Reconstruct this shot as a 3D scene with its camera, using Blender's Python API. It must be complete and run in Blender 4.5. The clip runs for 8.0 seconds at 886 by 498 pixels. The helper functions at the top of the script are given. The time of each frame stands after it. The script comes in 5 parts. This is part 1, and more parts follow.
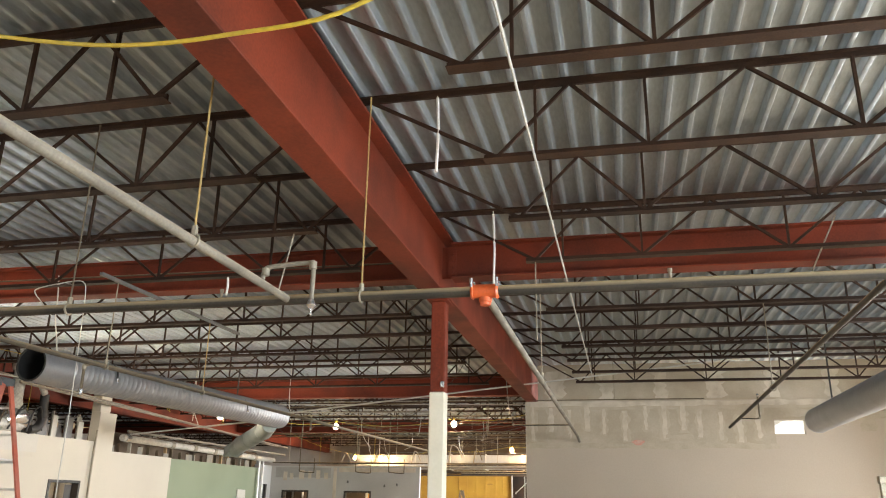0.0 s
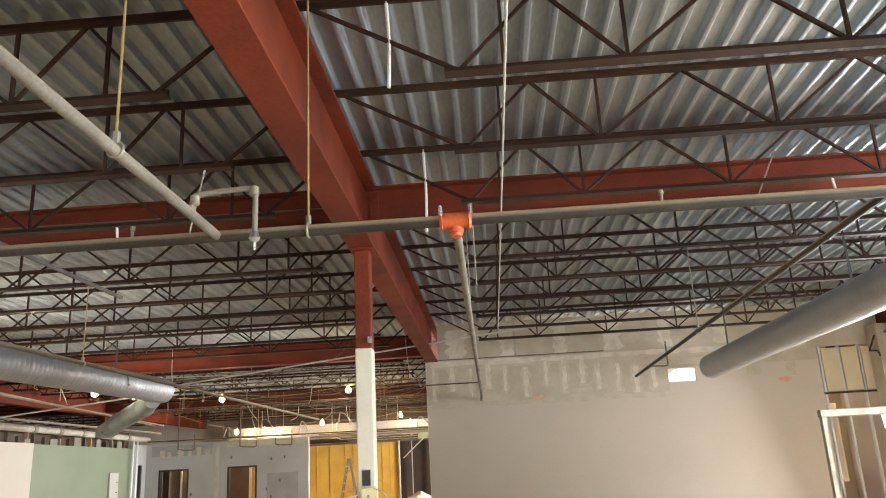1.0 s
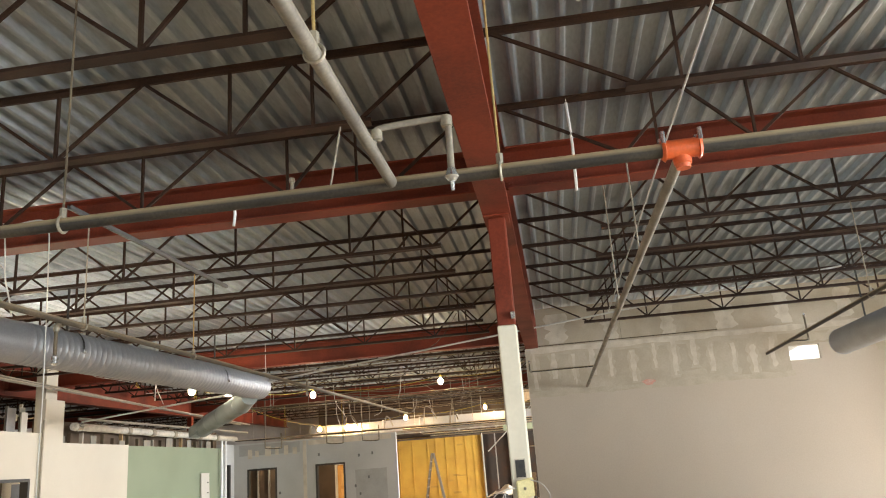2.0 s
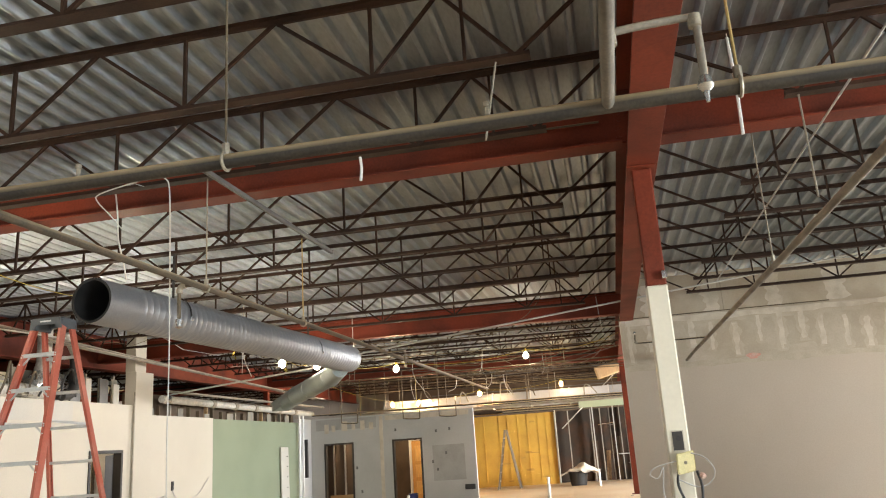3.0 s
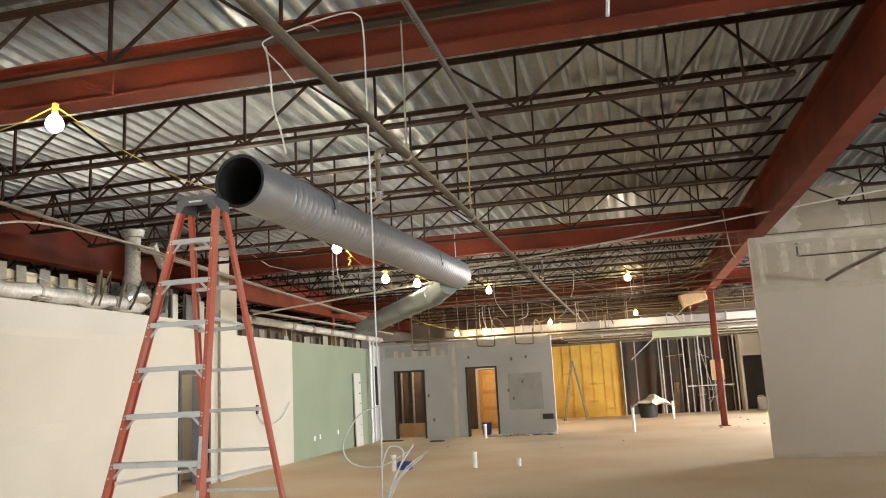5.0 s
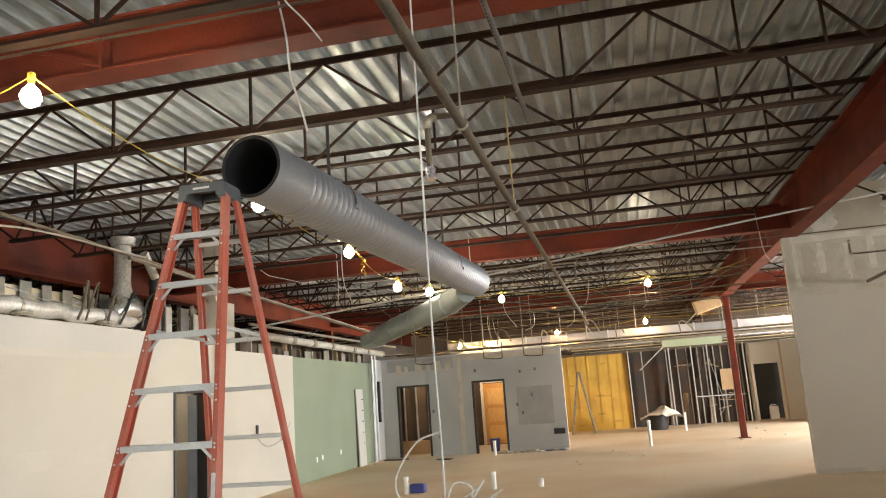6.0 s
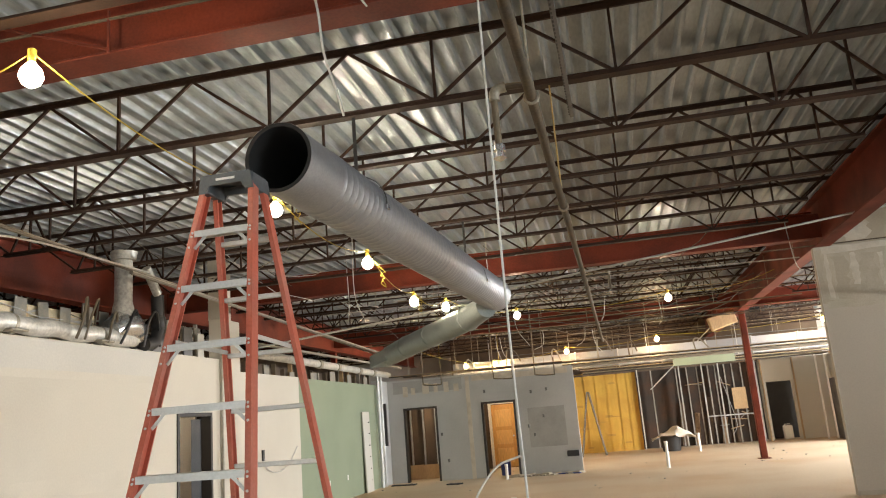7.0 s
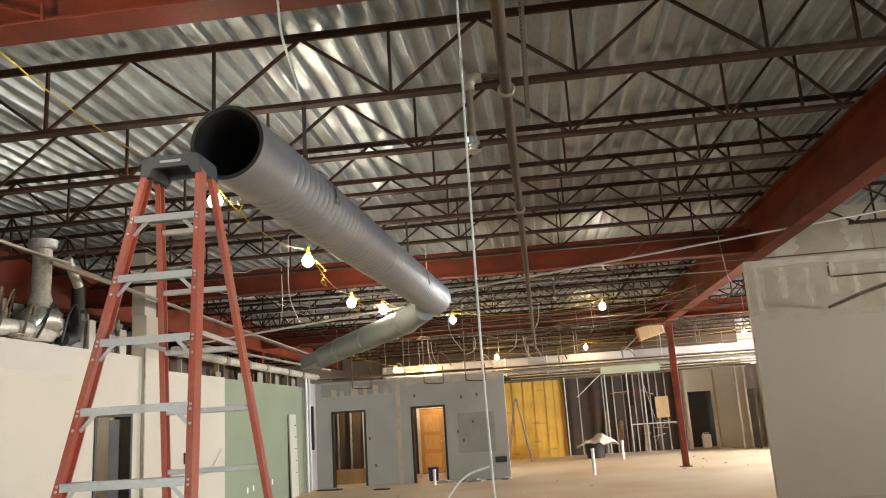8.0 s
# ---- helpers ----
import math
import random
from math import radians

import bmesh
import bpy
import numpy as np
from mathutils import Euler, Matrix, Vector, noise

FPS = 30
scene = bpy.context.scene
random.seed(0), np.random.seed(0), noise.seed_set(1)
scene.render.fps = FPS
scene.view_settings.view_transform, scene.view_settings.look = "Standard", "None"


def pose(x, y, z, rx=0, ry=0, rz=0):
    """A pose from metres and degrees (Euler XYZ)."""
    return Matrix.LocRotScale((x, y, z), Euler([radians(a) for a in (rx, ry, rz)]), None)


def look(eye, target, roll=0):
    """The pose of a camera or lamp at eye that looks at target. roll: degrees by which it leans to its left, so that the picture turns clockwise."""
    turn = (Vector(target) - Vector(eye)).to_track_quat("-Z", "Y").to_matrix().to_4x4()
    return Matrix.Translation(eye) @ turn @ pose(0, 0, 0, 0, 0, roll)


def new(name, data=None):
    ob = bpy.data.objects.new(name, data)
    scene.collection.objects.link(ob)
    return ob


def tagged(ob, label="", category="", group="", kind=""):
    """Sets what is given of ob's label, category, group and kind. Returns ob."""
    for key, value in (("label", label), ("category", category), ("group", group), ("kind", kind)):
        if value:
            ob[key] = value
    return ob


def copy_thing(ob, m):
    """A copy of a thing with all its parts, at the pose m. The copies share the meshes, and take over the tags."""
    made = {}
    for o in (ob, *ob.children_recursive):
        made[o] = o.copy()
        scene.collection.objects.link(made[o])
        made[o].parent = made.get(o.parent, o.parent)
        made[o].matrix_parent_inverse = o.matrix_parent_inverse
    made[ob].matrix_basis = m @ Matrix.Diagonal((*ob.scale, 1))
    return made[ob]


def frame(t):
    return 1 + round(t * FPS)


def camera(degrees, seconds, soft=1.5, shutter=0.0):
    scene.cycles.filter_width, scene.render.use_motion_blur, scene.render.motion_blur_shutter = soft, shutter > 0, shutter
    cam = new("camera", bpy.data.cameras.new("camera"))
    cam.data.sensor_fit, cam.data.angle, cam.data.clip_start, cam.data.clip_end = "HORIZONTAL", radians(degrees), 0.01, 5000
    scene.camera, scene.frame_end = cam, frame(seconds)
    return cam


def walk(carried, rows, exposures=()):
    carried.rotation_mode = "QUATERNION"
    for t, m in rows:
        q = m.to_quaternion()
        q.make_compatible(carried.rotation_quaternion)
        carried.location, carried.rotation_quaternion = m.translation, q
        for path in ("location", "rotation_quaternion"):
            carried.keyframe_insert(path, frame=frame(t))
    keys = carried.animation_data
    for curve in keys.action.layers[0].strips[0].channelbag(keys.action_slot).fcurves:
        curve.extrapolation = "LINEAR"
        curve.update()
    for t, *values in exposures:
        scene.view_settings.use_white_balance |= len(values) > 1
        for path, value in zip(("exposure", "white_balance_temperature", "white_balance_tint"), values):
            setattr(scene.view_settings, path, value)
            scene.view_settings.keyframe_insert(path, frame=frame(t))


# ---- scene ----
cam = camera(59.8, 8.0, soft=1.1)
EXPOSURE, KELVIN, TINT = 0.2, 7150, 15
PATH = [
    (0, (-0.021, 0.494, 1.753), (-0.451, 2.343, 2.38), 1.0),
    (0.5, (-0.367, 0.821, 1.734), (-0.503, 2.727, 2.324), -1.4),
    (1, (-0.784, 1.168, 1.718), (-0.882, 3.089, 2.264), -3.0),
    (1.5, (-1.236, 1.551, 1.728), (-1.423, 3.463, 2.284), -3.3),
    (1.7, (-1.424, 1.713, 1.728), (-1.628, 3.624, 2.28), -4.1),
    (2.8, (-2.435, 2.328, 1.714), (-2.789, 4.229, 2.226), -3.6),
    (3, (-2.584, 2.373, 1.72), (-2.963, 4.271, 2.221), -3.8),
    (3.5, (-3.083, 2.524, 1.667), (-3.59, 4.401, 2.133), -2.7),
    (4, (-3.6, 2.751, 1.641), (-4.135, 4.636, 2.046), -3.2),
    (4.5, (-4.063, 3.028, 1.611), (-4.573, 4.929, 1.964), -3.0),
    (4.7, (-4.256, 3.169, 1.6), (-4.743, 5.077, 1.946), -2.9),
    (5.8, (-5.126, 4.136, 1.67), (-5.526, 6.061, 2.036), -3.6),
    (6, (-5.206, 4.284, 1.668), (-5.627, 6.202, 2.048), -4.0),
    (6.5, (-5.49, 4.602, 1.673), (-5.902, 6.518, 2.075), -4.5),
    (7, (-5.72, 4.83, 1.67), (-6.12, 6.741, 2.105), -4.6),
    (7.5, (-5.859, 4.969, 1.67), (-6.195, 6.888, 2.125), -4.0),
    (8, (-5.935, 5.009, 1.693), (-6.153, 6.949, 2.125), -3.7),
]
walk(cam, [(t, look(eye, target, roll)) for t, eye, target, roll in PATH], exposures=[(0.0, EXPOSURE, KELVIN, TINT), (3.0, EXPOSURE + 0.06, KELVIN, TINT), (4.5, EXPOSURE, KELVIN, TINT), (6.0, EXPOSURE - 0.1, KELVIN, TINT), (8.0, EXPOSURE - 0.2, KELVIN, TINT)])

# ---- light ----
world = bpy.data.worlds.new("World")
scene.world = world
world.use_nodes = True
wn = world.node_tree
sky = wn.nodes.new("ShaderNodeTexSky")
sky.sky_type, sky.sun_disc = "NISHITA", False
sky.sun_elevation, sky.sun_rotation = radians(38), radians(150)
wn.links.new(sky.outputs[0], wn.nodes["Background"].inputs[0])
wn.nodes["Background"].inputs[1].default_value = 0.12

sun_lamp = bpy.data.lights.new("sun", "SUN")
sun_lamp.energy, sun_lamp.angle, sun_lamp.color = 2.5, radians(0.5), (1.0, 0.95, 0.88)
sun_ob = new("sun", sun_lamp)
sun_ob.matrix_world = look((20, -30, 30), (2, -4, 0))


def window_light(name, eye, target, w, h, watts, color):
    """Sky light that enters through a window's opening."""
    la = bpy.data.lights.new(name, "AREA")
    la.shape, la.size, la.size_y, la.energy, la.color = "RECTANGLE", w, h, watts, color
    ob = new(name, la)
    ob.matrix_world = look(eye, target)
    return ob


SKYLIGHT = (0.82, 0.92, 1.0)
BLUE_SKY = (0.72, 0.88, 1.0)
window_light("daylight_south", (-9.5, -5.7, 1.75), (-9.5, -4.0, 0.2), 5.6, 2.7, 500, BLUE_SKY)
window_light("daylight_south", (4.0, -5.7, 1.75), (4.0, -4.2, 0.2), 5.6, 2.7, 420, BLUE_SKY)
window_light("daylight_east", (7.75, 3.2, 1.7), (0, 5.0, 2.0), 4.6, 2.2, 1400, BLUE_SKY)
window_light("daylight_east", (7.75, 15.3, 1.55), (2.5, 12.0, 0.0), 3.6, 1.9, 560, SKYLIGHT)
window_light("daylight_east", (7.75, 28.0, 1.7), (0, 29.5, 0.0), 7.0, 2.2, 4800, SKYLIGHT)

# ---- materials ----


def mat(name, base, rough=0.6, metal=0.0, spots=None, spot_size=1.5, amount=0.5, grain=60.0, grain_amount=0.12, bump=0.0, per_piece=0.0, stretch=(1, 1, 1), spec=0.5, dust=None, gloss_spread=0.12):
    """A painted, rusty, dusty or bare surface: base colour, patches of a second colour, fine grain, relief."""
    m = bpy.data.materials.new(name)
    m.use_nodes = True
    nt = m.node_tree
    b = nt.nodes["Principled BSDF"]
    b.inputs["Roughness"].default_value, b.inputs["Metallic"].default_value = rough, metal
    b.inputs["Specular IOR Level"].default_value = spec
    geo = nt.nodes.new("ShaderNodeNewGeometry")
    mp = nt.nodes.new("ShaderNodeMapping")
    mp.inputs["Scale"].default_value = stretch
    nt.links.new(geo.outputs["Position"], mp.inputs["Vector"])

    def noise_at(scale, detail):
        n = nt.nodes.new("ShaderNodeTexNoise")
        n.inputs["Scale"].default_value, n.inputs["Detail"].default_value = scale, detail
        nt.links.new(mp.outputs[0], n.inputs["Vector"])
        return n

    big, fine = noise_at(spot_size, 5), noise_at(grain, 3)
    ramp = nt.nodes.new("ShaderNodeValToRGB")
    ramp.color_ramp.elements[0].position, ramp.color_ramp.elements[1].position = 0.42, 0.68
    nt.links.new(big.outputs[0], ramp.inputs[0])
    mix = nt.nodes.new("ShaderNodeMix")
    mix.data_type = "RGBA"
    mix.inputs[6].default_value = (*base, 1)
    mix.inputs[7].default_value = (*(spots or [c * 0.7 for c in base]), 1)
    fac = nt.nodes.new("ShaderNodeMath")
    fac.operation = "MULTIPLY"
    fac.inputs[1].default_value = amount
    nt.links.new(ramp.outputs[0], fac.inputs[0])
    nt.links.new(fac.outputs[0], mix.inputs[0])
    hsv = nt.nodes.new("ShaderNodeHueSaturation")
    nt.links.new(mix.outputs[2], hsv.inputs["Color"])
    val = nt.nodes.new("ShaderNodeMapRange")
    val.inputs[1].default_value, val.inputs[2].default_value = 0.3, 0.7
    val.inputs[3].default_value, val.inputs[4].default_value = 1 - grain_amount, 1 + grain_amount
    nt.links.new(fine.outputs[0], val.inputs[0])
    out = val.outputs[0]
    if per_piece:
        info = nt.nodes.new("ShaderNodeObjectInfo")
        rnd = nt.nodes.new("ShaderNodeMapRange")
        rnd.inputs[3].default_value, rnd.inputs[4].default_value = 1 - per_piece, 1 + per_piece
        nt.links.new(info.outputs["Random"], rnd.inputs[0])
        mul = nt.nodes.new("ShaderNodeMath")
        mul.operation = "MULTIPLY"
        nt.links.new(out, mul.inputs[0])
        nt.links.new(rnd.outputs[0], mul.inputs[1])
        out = mul.outputs[0]
    nt.links.new(out, hsv.inputs["Value"])
    colour = hsv.outputs[0]
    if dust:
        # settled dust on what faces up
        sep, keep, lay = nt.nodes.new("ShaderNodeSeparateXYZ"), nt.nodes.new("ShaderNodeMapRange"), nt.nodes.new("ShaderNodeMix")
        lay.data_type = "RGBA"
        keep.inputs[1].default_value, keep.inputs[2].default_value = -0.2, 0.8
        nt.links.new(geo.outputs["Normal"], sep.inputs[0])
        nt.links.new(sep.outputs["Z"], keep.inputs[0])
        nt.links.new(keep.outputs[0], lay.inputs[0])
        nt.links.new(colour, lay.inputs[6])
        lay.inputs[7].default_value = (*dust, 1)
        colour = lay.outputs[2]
    nt.links.new(colour, b.inputs["Base Color"])
    rr = nt.nodes.new("ShaderNodeMapRange")
    rr.inputs[3].default_value, rr.inputs[4].default_value = max(0.05, rough - gloss_spread), min(1, rough + gloss_spread)
    nt.links.new(big.outputs[0], rr.inputs[0])
    nt.links.new(rr.outputs[0], b.inputs["Roughness"])
    if bump:
        bp = nt.nodes.new("ShaderNodeBump")
        bp.inputs["Strength"].default_value, bp.inputs["Distance"].default_value = bump, 0.01
        nt.links.new(fine.outputs[0], bp.inputs["Height"])
        nt.links.new(bp.outputs[0], b.inputs["Normal"])
    return m


def glow(name, color, strength):
    m = bpy.data.materials.new(name)
    m.use_nodes = True
    b = m.node_tree.nodes["Principled BSDF"]
    b.inputs["Base Color"].default_value = (*color, 1)
    b.inputs["Emission Color"].default_value = (*color, 1)
    b.inputs["Emission Strength"].default_value = strength
    return m


PRIMER = mat("red_primer_steel", (0.18, 0.032, 0.0145), 0.6, 0, (0.085, 0.021, 0.012), 1.3, 0.85, 45, 0.14, 0.05, spec=0.2)
JOIST = mat("rusty_joist_steel", (0.042, 0.020, 0.011), 0.6, 0, (0.021, 0.011, 0.007), 2.5, 0.8, 70, 0.2, 0.1, 0.2, spec=0.2)
DECK = mat("galvanised_deck", (0.40, 0.455, 0.495), 0.34, 0.68, (0.28, 0.31, 0.325), 1.1, 0.7, 40, 0.10, 0, 0, (1, 0.25, 1), gloss_spread=0.05)
DUCT = mat("galvanised_duct", (0.36, 0.37, 0.385), 0.48, 0.68, (0.33, 0.34, 0.35), 2.5, 0.6, 50, 0.08)
DUCT_IN = mat("black_duct_inside", (0.012, 0.012, 0.012), 0.9)
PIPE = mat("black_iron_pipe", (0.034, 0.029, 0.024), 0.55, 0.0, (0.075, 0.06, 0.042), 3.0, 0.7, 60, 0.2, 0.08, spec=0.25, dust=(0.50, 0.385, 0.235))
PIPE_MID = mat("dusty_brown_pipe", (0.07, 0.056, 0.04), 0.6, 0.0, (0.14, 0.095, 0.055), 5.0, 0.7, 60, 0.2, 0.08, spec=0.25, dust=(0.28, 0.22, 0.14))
SCRAP = mat("grey_torn_board", (0.21, 0.195, 0.165), 0.85, 0, (0.33, 0.28, 0.2), 6, 0.7, 50, 0.1)
BLUE_STEEL = mat("blue_grey_door_paint", (0.26, 0.29, 0.34), 0.5, 0, (0.13, 0.15, 0.18), 2, 0.5)
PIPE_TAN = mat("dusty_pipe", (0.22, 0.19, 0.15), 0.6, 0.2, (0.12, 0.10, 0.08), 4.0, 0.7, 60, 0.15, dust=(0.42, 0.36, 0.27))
FITTING = mat("dull_iron_fitting", (0.34, 0.30, 0.23), 0.5, 0.4, (0.2, 0.17, 0.13), 9, 0.7, 80, 0.15, 0.1)
RUST_TAN = mat("rusty_tan_fitting", (0.30, 0.19, 0.10), 0.6, 0.1, (0.18, 0.10, 0.05), 14, 0.8, 80, 0.2, 0.15)
CHROME = mat("bright_sprinkler_metal", (0.75, 0.75, 0.74), 0.25, 0.9)
ORANGE = mat("orange_coupling_paint", (0.58, 0.10, 0.025), 0.45, 0, (0.5, 0.08, 0.02), 9, 0.5)
EMT = mat("galvanised_conduit", (0.62, 0.61, 0.58), 0.4, 0.6, (0.42, 0.4, 0.36), 3.0, 0.5)
WIRE = mat("grey_cable", (0.45, 0.43, 0.40), 0.6, 0, (0.3, 0.28, 0.25), 5, 0.6)
WHITE_CABLE = mat("white_cable", (0.55, 0.54, 0.50), 0.5, 0, (0.42, 0.4, 0.36), 7, 0.5)
YELLOW_CABLE = mat("yellow_cable", (0.55, 0.40, 0.04), 0.5, 0, (0.4, 0.3, 0.05), 6, 0.5)
YELLOW_ROD = mat("yellowed_rod", (0.42, 0.29, 0.11), 0.55, 0.3, (0.30, 0.2, 0.1), 9, 0.5)
BLACK_STEEL = mat("black_steel", (0.03, 0.028, 0.026), 0.5, 0.2)
CREAM = mat("cream_painted_gypsum", (0.525, 0.48, 0.395), 0.75, 0, (0.455, 0.41, 0.335), 0.6, 0.55, 40, 0.03, 0.03)
GREIGE = mat("greige_painted_gypsum", (0.50, 0.43, 0.345), 0.7, 0, (0.45, 0.385, 0.305), 0.5, 0.5, 40, 0.03, 0.03)
BARE_BOARD = mat("bare_gypsum_board", (0.42, 0.355, 0.265), 0.85, 0, (0.52, 0.465, 0.375), 1.9, 0.75, 40, 0.05)
MUD = mat("joint_compound", (0.60, 0.545, 0.45), 0.8, 0, (0.46, 0.405, 0.315), 4, 0.9, 60, 0.06)
MUD_THIN = mat("thin_joint_compound", (0.48, 0.42, 0.325), 0.8, 0, (0.43, 0.37, 0.28), 5, 0.9, 60, 0.06)
GREYWALL = mat("pale_grey_gypsum", (0.49, 0.495, 0.48), 0.75, 0, (0.38, 0.38, 0.365), 0.7, 0.6, 40, 0.04)
GREY_BOARD = mat("bare_grey_board", (0.39, 0.385, 0.365), 0.85, 0, (0.31, 0.305, 0.285), 2.2, 0.7, 40, 0.05)
BAND = mat("unpainted_board_band", (0.49, 0.465, 0.41), 0.8, 0, (0.55, 0.515, 0.45), 1.1, 0.6, 40, 0.04)
DIM_BOARD = mat("shaded_room_board", (0.045, 0.033, 0.024), 0.9, 0, (0.10, 0.045, 0.022), 1.6, 0.7)
DULL_STUD = mat("weathered_stud", (0.36, 0.33, 0.28), 0.6, 0.2, (0.2, 0.17, 0.13), 2.2, 0.8, 40, 0.12)
GREEN = mat("green_moisture_board", (0.215, 0.25, 0.165), 0.75, 0, (0.185, 0.215, 0.14), 0.8, 0.5, 40, 0.03)
YELLOW_WALL = mat("yellow_sheathing", (0.54, 0.31, 0.045), 0.7, 0, (0.40, 0.20, 0.03), 1.4, 0.7, 30, 0.1)
# Darker copy of the yellow, shade put into the colour of some noggings.
DARK_YELLOW = mat("shadowed_yellow_timber", (0.40, 0.22, 0.04), 0.75, 0, (0.28, 0.15, 0.03), 3, 0.6)
COLUMN_WHITE = mat("ivory_column_paint", (0.68, 0.62, 0.49), 0.5, 0, (0.56, 0.50, 0.38), 1.2, 0.6, 25, 0.03)
MUD_AND_SHADING = mat("cream_tape_and_shading", (0.54, 0.495, 0.41), 0.8, 0, (0.50, 0.455, 0.375), 1.5, 0.7, 40, 0.03)
CONCRETE = mat("dusty_concrete", (0.71, 0.56, 0.39), 0.72, 0, (0.60, 0.39, 0.205), 0.35, 0.7, 25, 0.08, 0.05)
STUD = mat("galvanised_stud", (0.60, 0.60, 0.58), 0.4, 0.6, (0.45, 0.44, 0.41), 2.0, 0.5, 40, 0.08)
STUD_DULL = mat("dull_strut", (0.17, 0.165, 0.16), 0.5, 0.5, (0.1, 0.1, 0.095), 4.0, 0.6)
WOOD = mat("pine_timber", (0.50, 0.33, 0.17), 0.65, 0, (0.38, 0.23, 0.11), 3.0, 0.6, 50, 0.15, 0.05, 0.15, (1, 1, 0.2))
DOOR_WOOD = mat("orange_pine_door", (0.66, 0.33, 0.09), 0.5, 0, (0.55, 0.25, 0.06), 4.0, 0.6, 40, 0.12, 0, 0, (1, 1, 0.15))
PANEL_WOOD = mat("light_pine_panel", (0.74, 0.42, 0.14), 0.5, 0, (0.64, 0.33, 0.09), 4.0, 0.6, 40, 0.12, 0, 0, (1, 1, 0.15))
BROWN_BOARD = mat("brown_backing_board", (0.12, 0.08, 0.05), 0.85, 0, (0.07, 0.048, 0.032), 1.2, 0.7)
DARK = mat("unlit_inside_black", (0.05, 0.045, 0.04), 0.8)
FRAME_BLACK = mat("dark_bronze_frame", (0.028, 0.024, 0.02), 0.5)
WHITE_TRIM = mat("white_paint", (0.78, 0.76, 0.71), 0.6, 0, (0.68, 0.66, 0.6), 2.0, 0.5)
PVC = mat("white_plastic_pipe", (0.80, 0.78, 0.72), 0.4, 0, (0.66, 0.62, 0.54), 3, 0.6)
WRAP = mat("foil_wrapped_duct", (0.54, 0.515, 0.46), 0.45, 0.2, (0.36, 0.335, 0.29), 3.0, 0.8, 25, 0.2, 0.3)
RECT_DUCT = mat("bright_sheet_metal", (0.42, 0.43, 0.44), 0.4, 0.6, (0.34, 0.34, 0.33), 1.2, 0.6, per_piece=0.3)
DUCT_PALE = mat("dull_sheet_metal", (0.25, 0.28, 0.265), 0.5, 0.5, (0.17, 0.19, 0.18), 1.6, 0.6)
LADDER = mat("orange_fibreglass", (0.47, 0.105, 0.062), 0.5, 0, (0.44, 0.17, 0.12), 4.5, 0.8, 60, 0.1, 0.02)
ALUMINIUM = mat("aluminium_step", (0.60, 0.60, 0.57), 0.45, 0.55, (0.52, 0.52, 0.51), 9.0, 0.5, 70, 0.06)
CAP = mat("grey_plastic_cap", (0.075, 0.085, 0.09), 0.5, 0, (0.05, 0.055, 0.06), 8, 0.5)
PALE = mat("pale_marking", (0.62, 0.62, 0.6), 0.5)
BRICK = mat("red_brick", (0.36, 0.14, 0.09), 0.85, 0, (0.28, 0.10, 0.065), 4, 0.7, 60, 0.15, 0.1, 0.18)
MORTAR = mat("mortar", (0.46, 0.38, 0.32), 0.9)
INSULATION = mat("tan_insulation_facing", (0.60, 0.50, 0.33), 0.7, 0, (0.5, 0.4, 0.26), 1.5, 0.6)
BLUE = mat("blue_plastic", (0.03, 0.05, 0.22), 0.4)
CLOTH = mat("beige_cloth", (0.62, 0.56, 0.46), 0.9, 0, (0.5, 0.44, 0.35), 6, 0.6)
RED_MARK = mat("red_spray_paint", (0.60, 0.27, 0.21), 0.8, 0, (0.56, 0.42, 0.34), 9, 0.9)
BOX_YELLOW = mat("yellowed_cover_plate", (0.62, 0.53, 0.26), 0.6)
OUTSIDE = mat("outer_wall_paint", (0.45, 0.42, 0.38), 0.8)
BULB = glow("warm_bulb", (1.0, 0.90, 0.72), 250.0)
BULB_DIM = glow("dim_side_bulb", (1.0, 0.84, 0.60), 130.0)
BULB_SIDE = glow("warm_side_bulb", (1.0, 0.84, 0.60), 420.0)
BULB_FAR = glow("amber_bulb", (1.0, 0.66, 0.30), 480.0)
LIT_PANEL = glow("lit_panel", (0.95, 0.98, 1.0), 1.5)
GLASS = bpy.data.materials.new("clear_glass")
GLASS.use_nodes = True
gb = GLASS.node_tree.nodes["Principled BSDF"]
gb.inputs["Transmission Weight"].default_value, gb.inputs["Roughness"].default_value, gb.inputs["IOR"].default_value = 1.0, 0.02, 1.1


# ---- mesh helpers ----


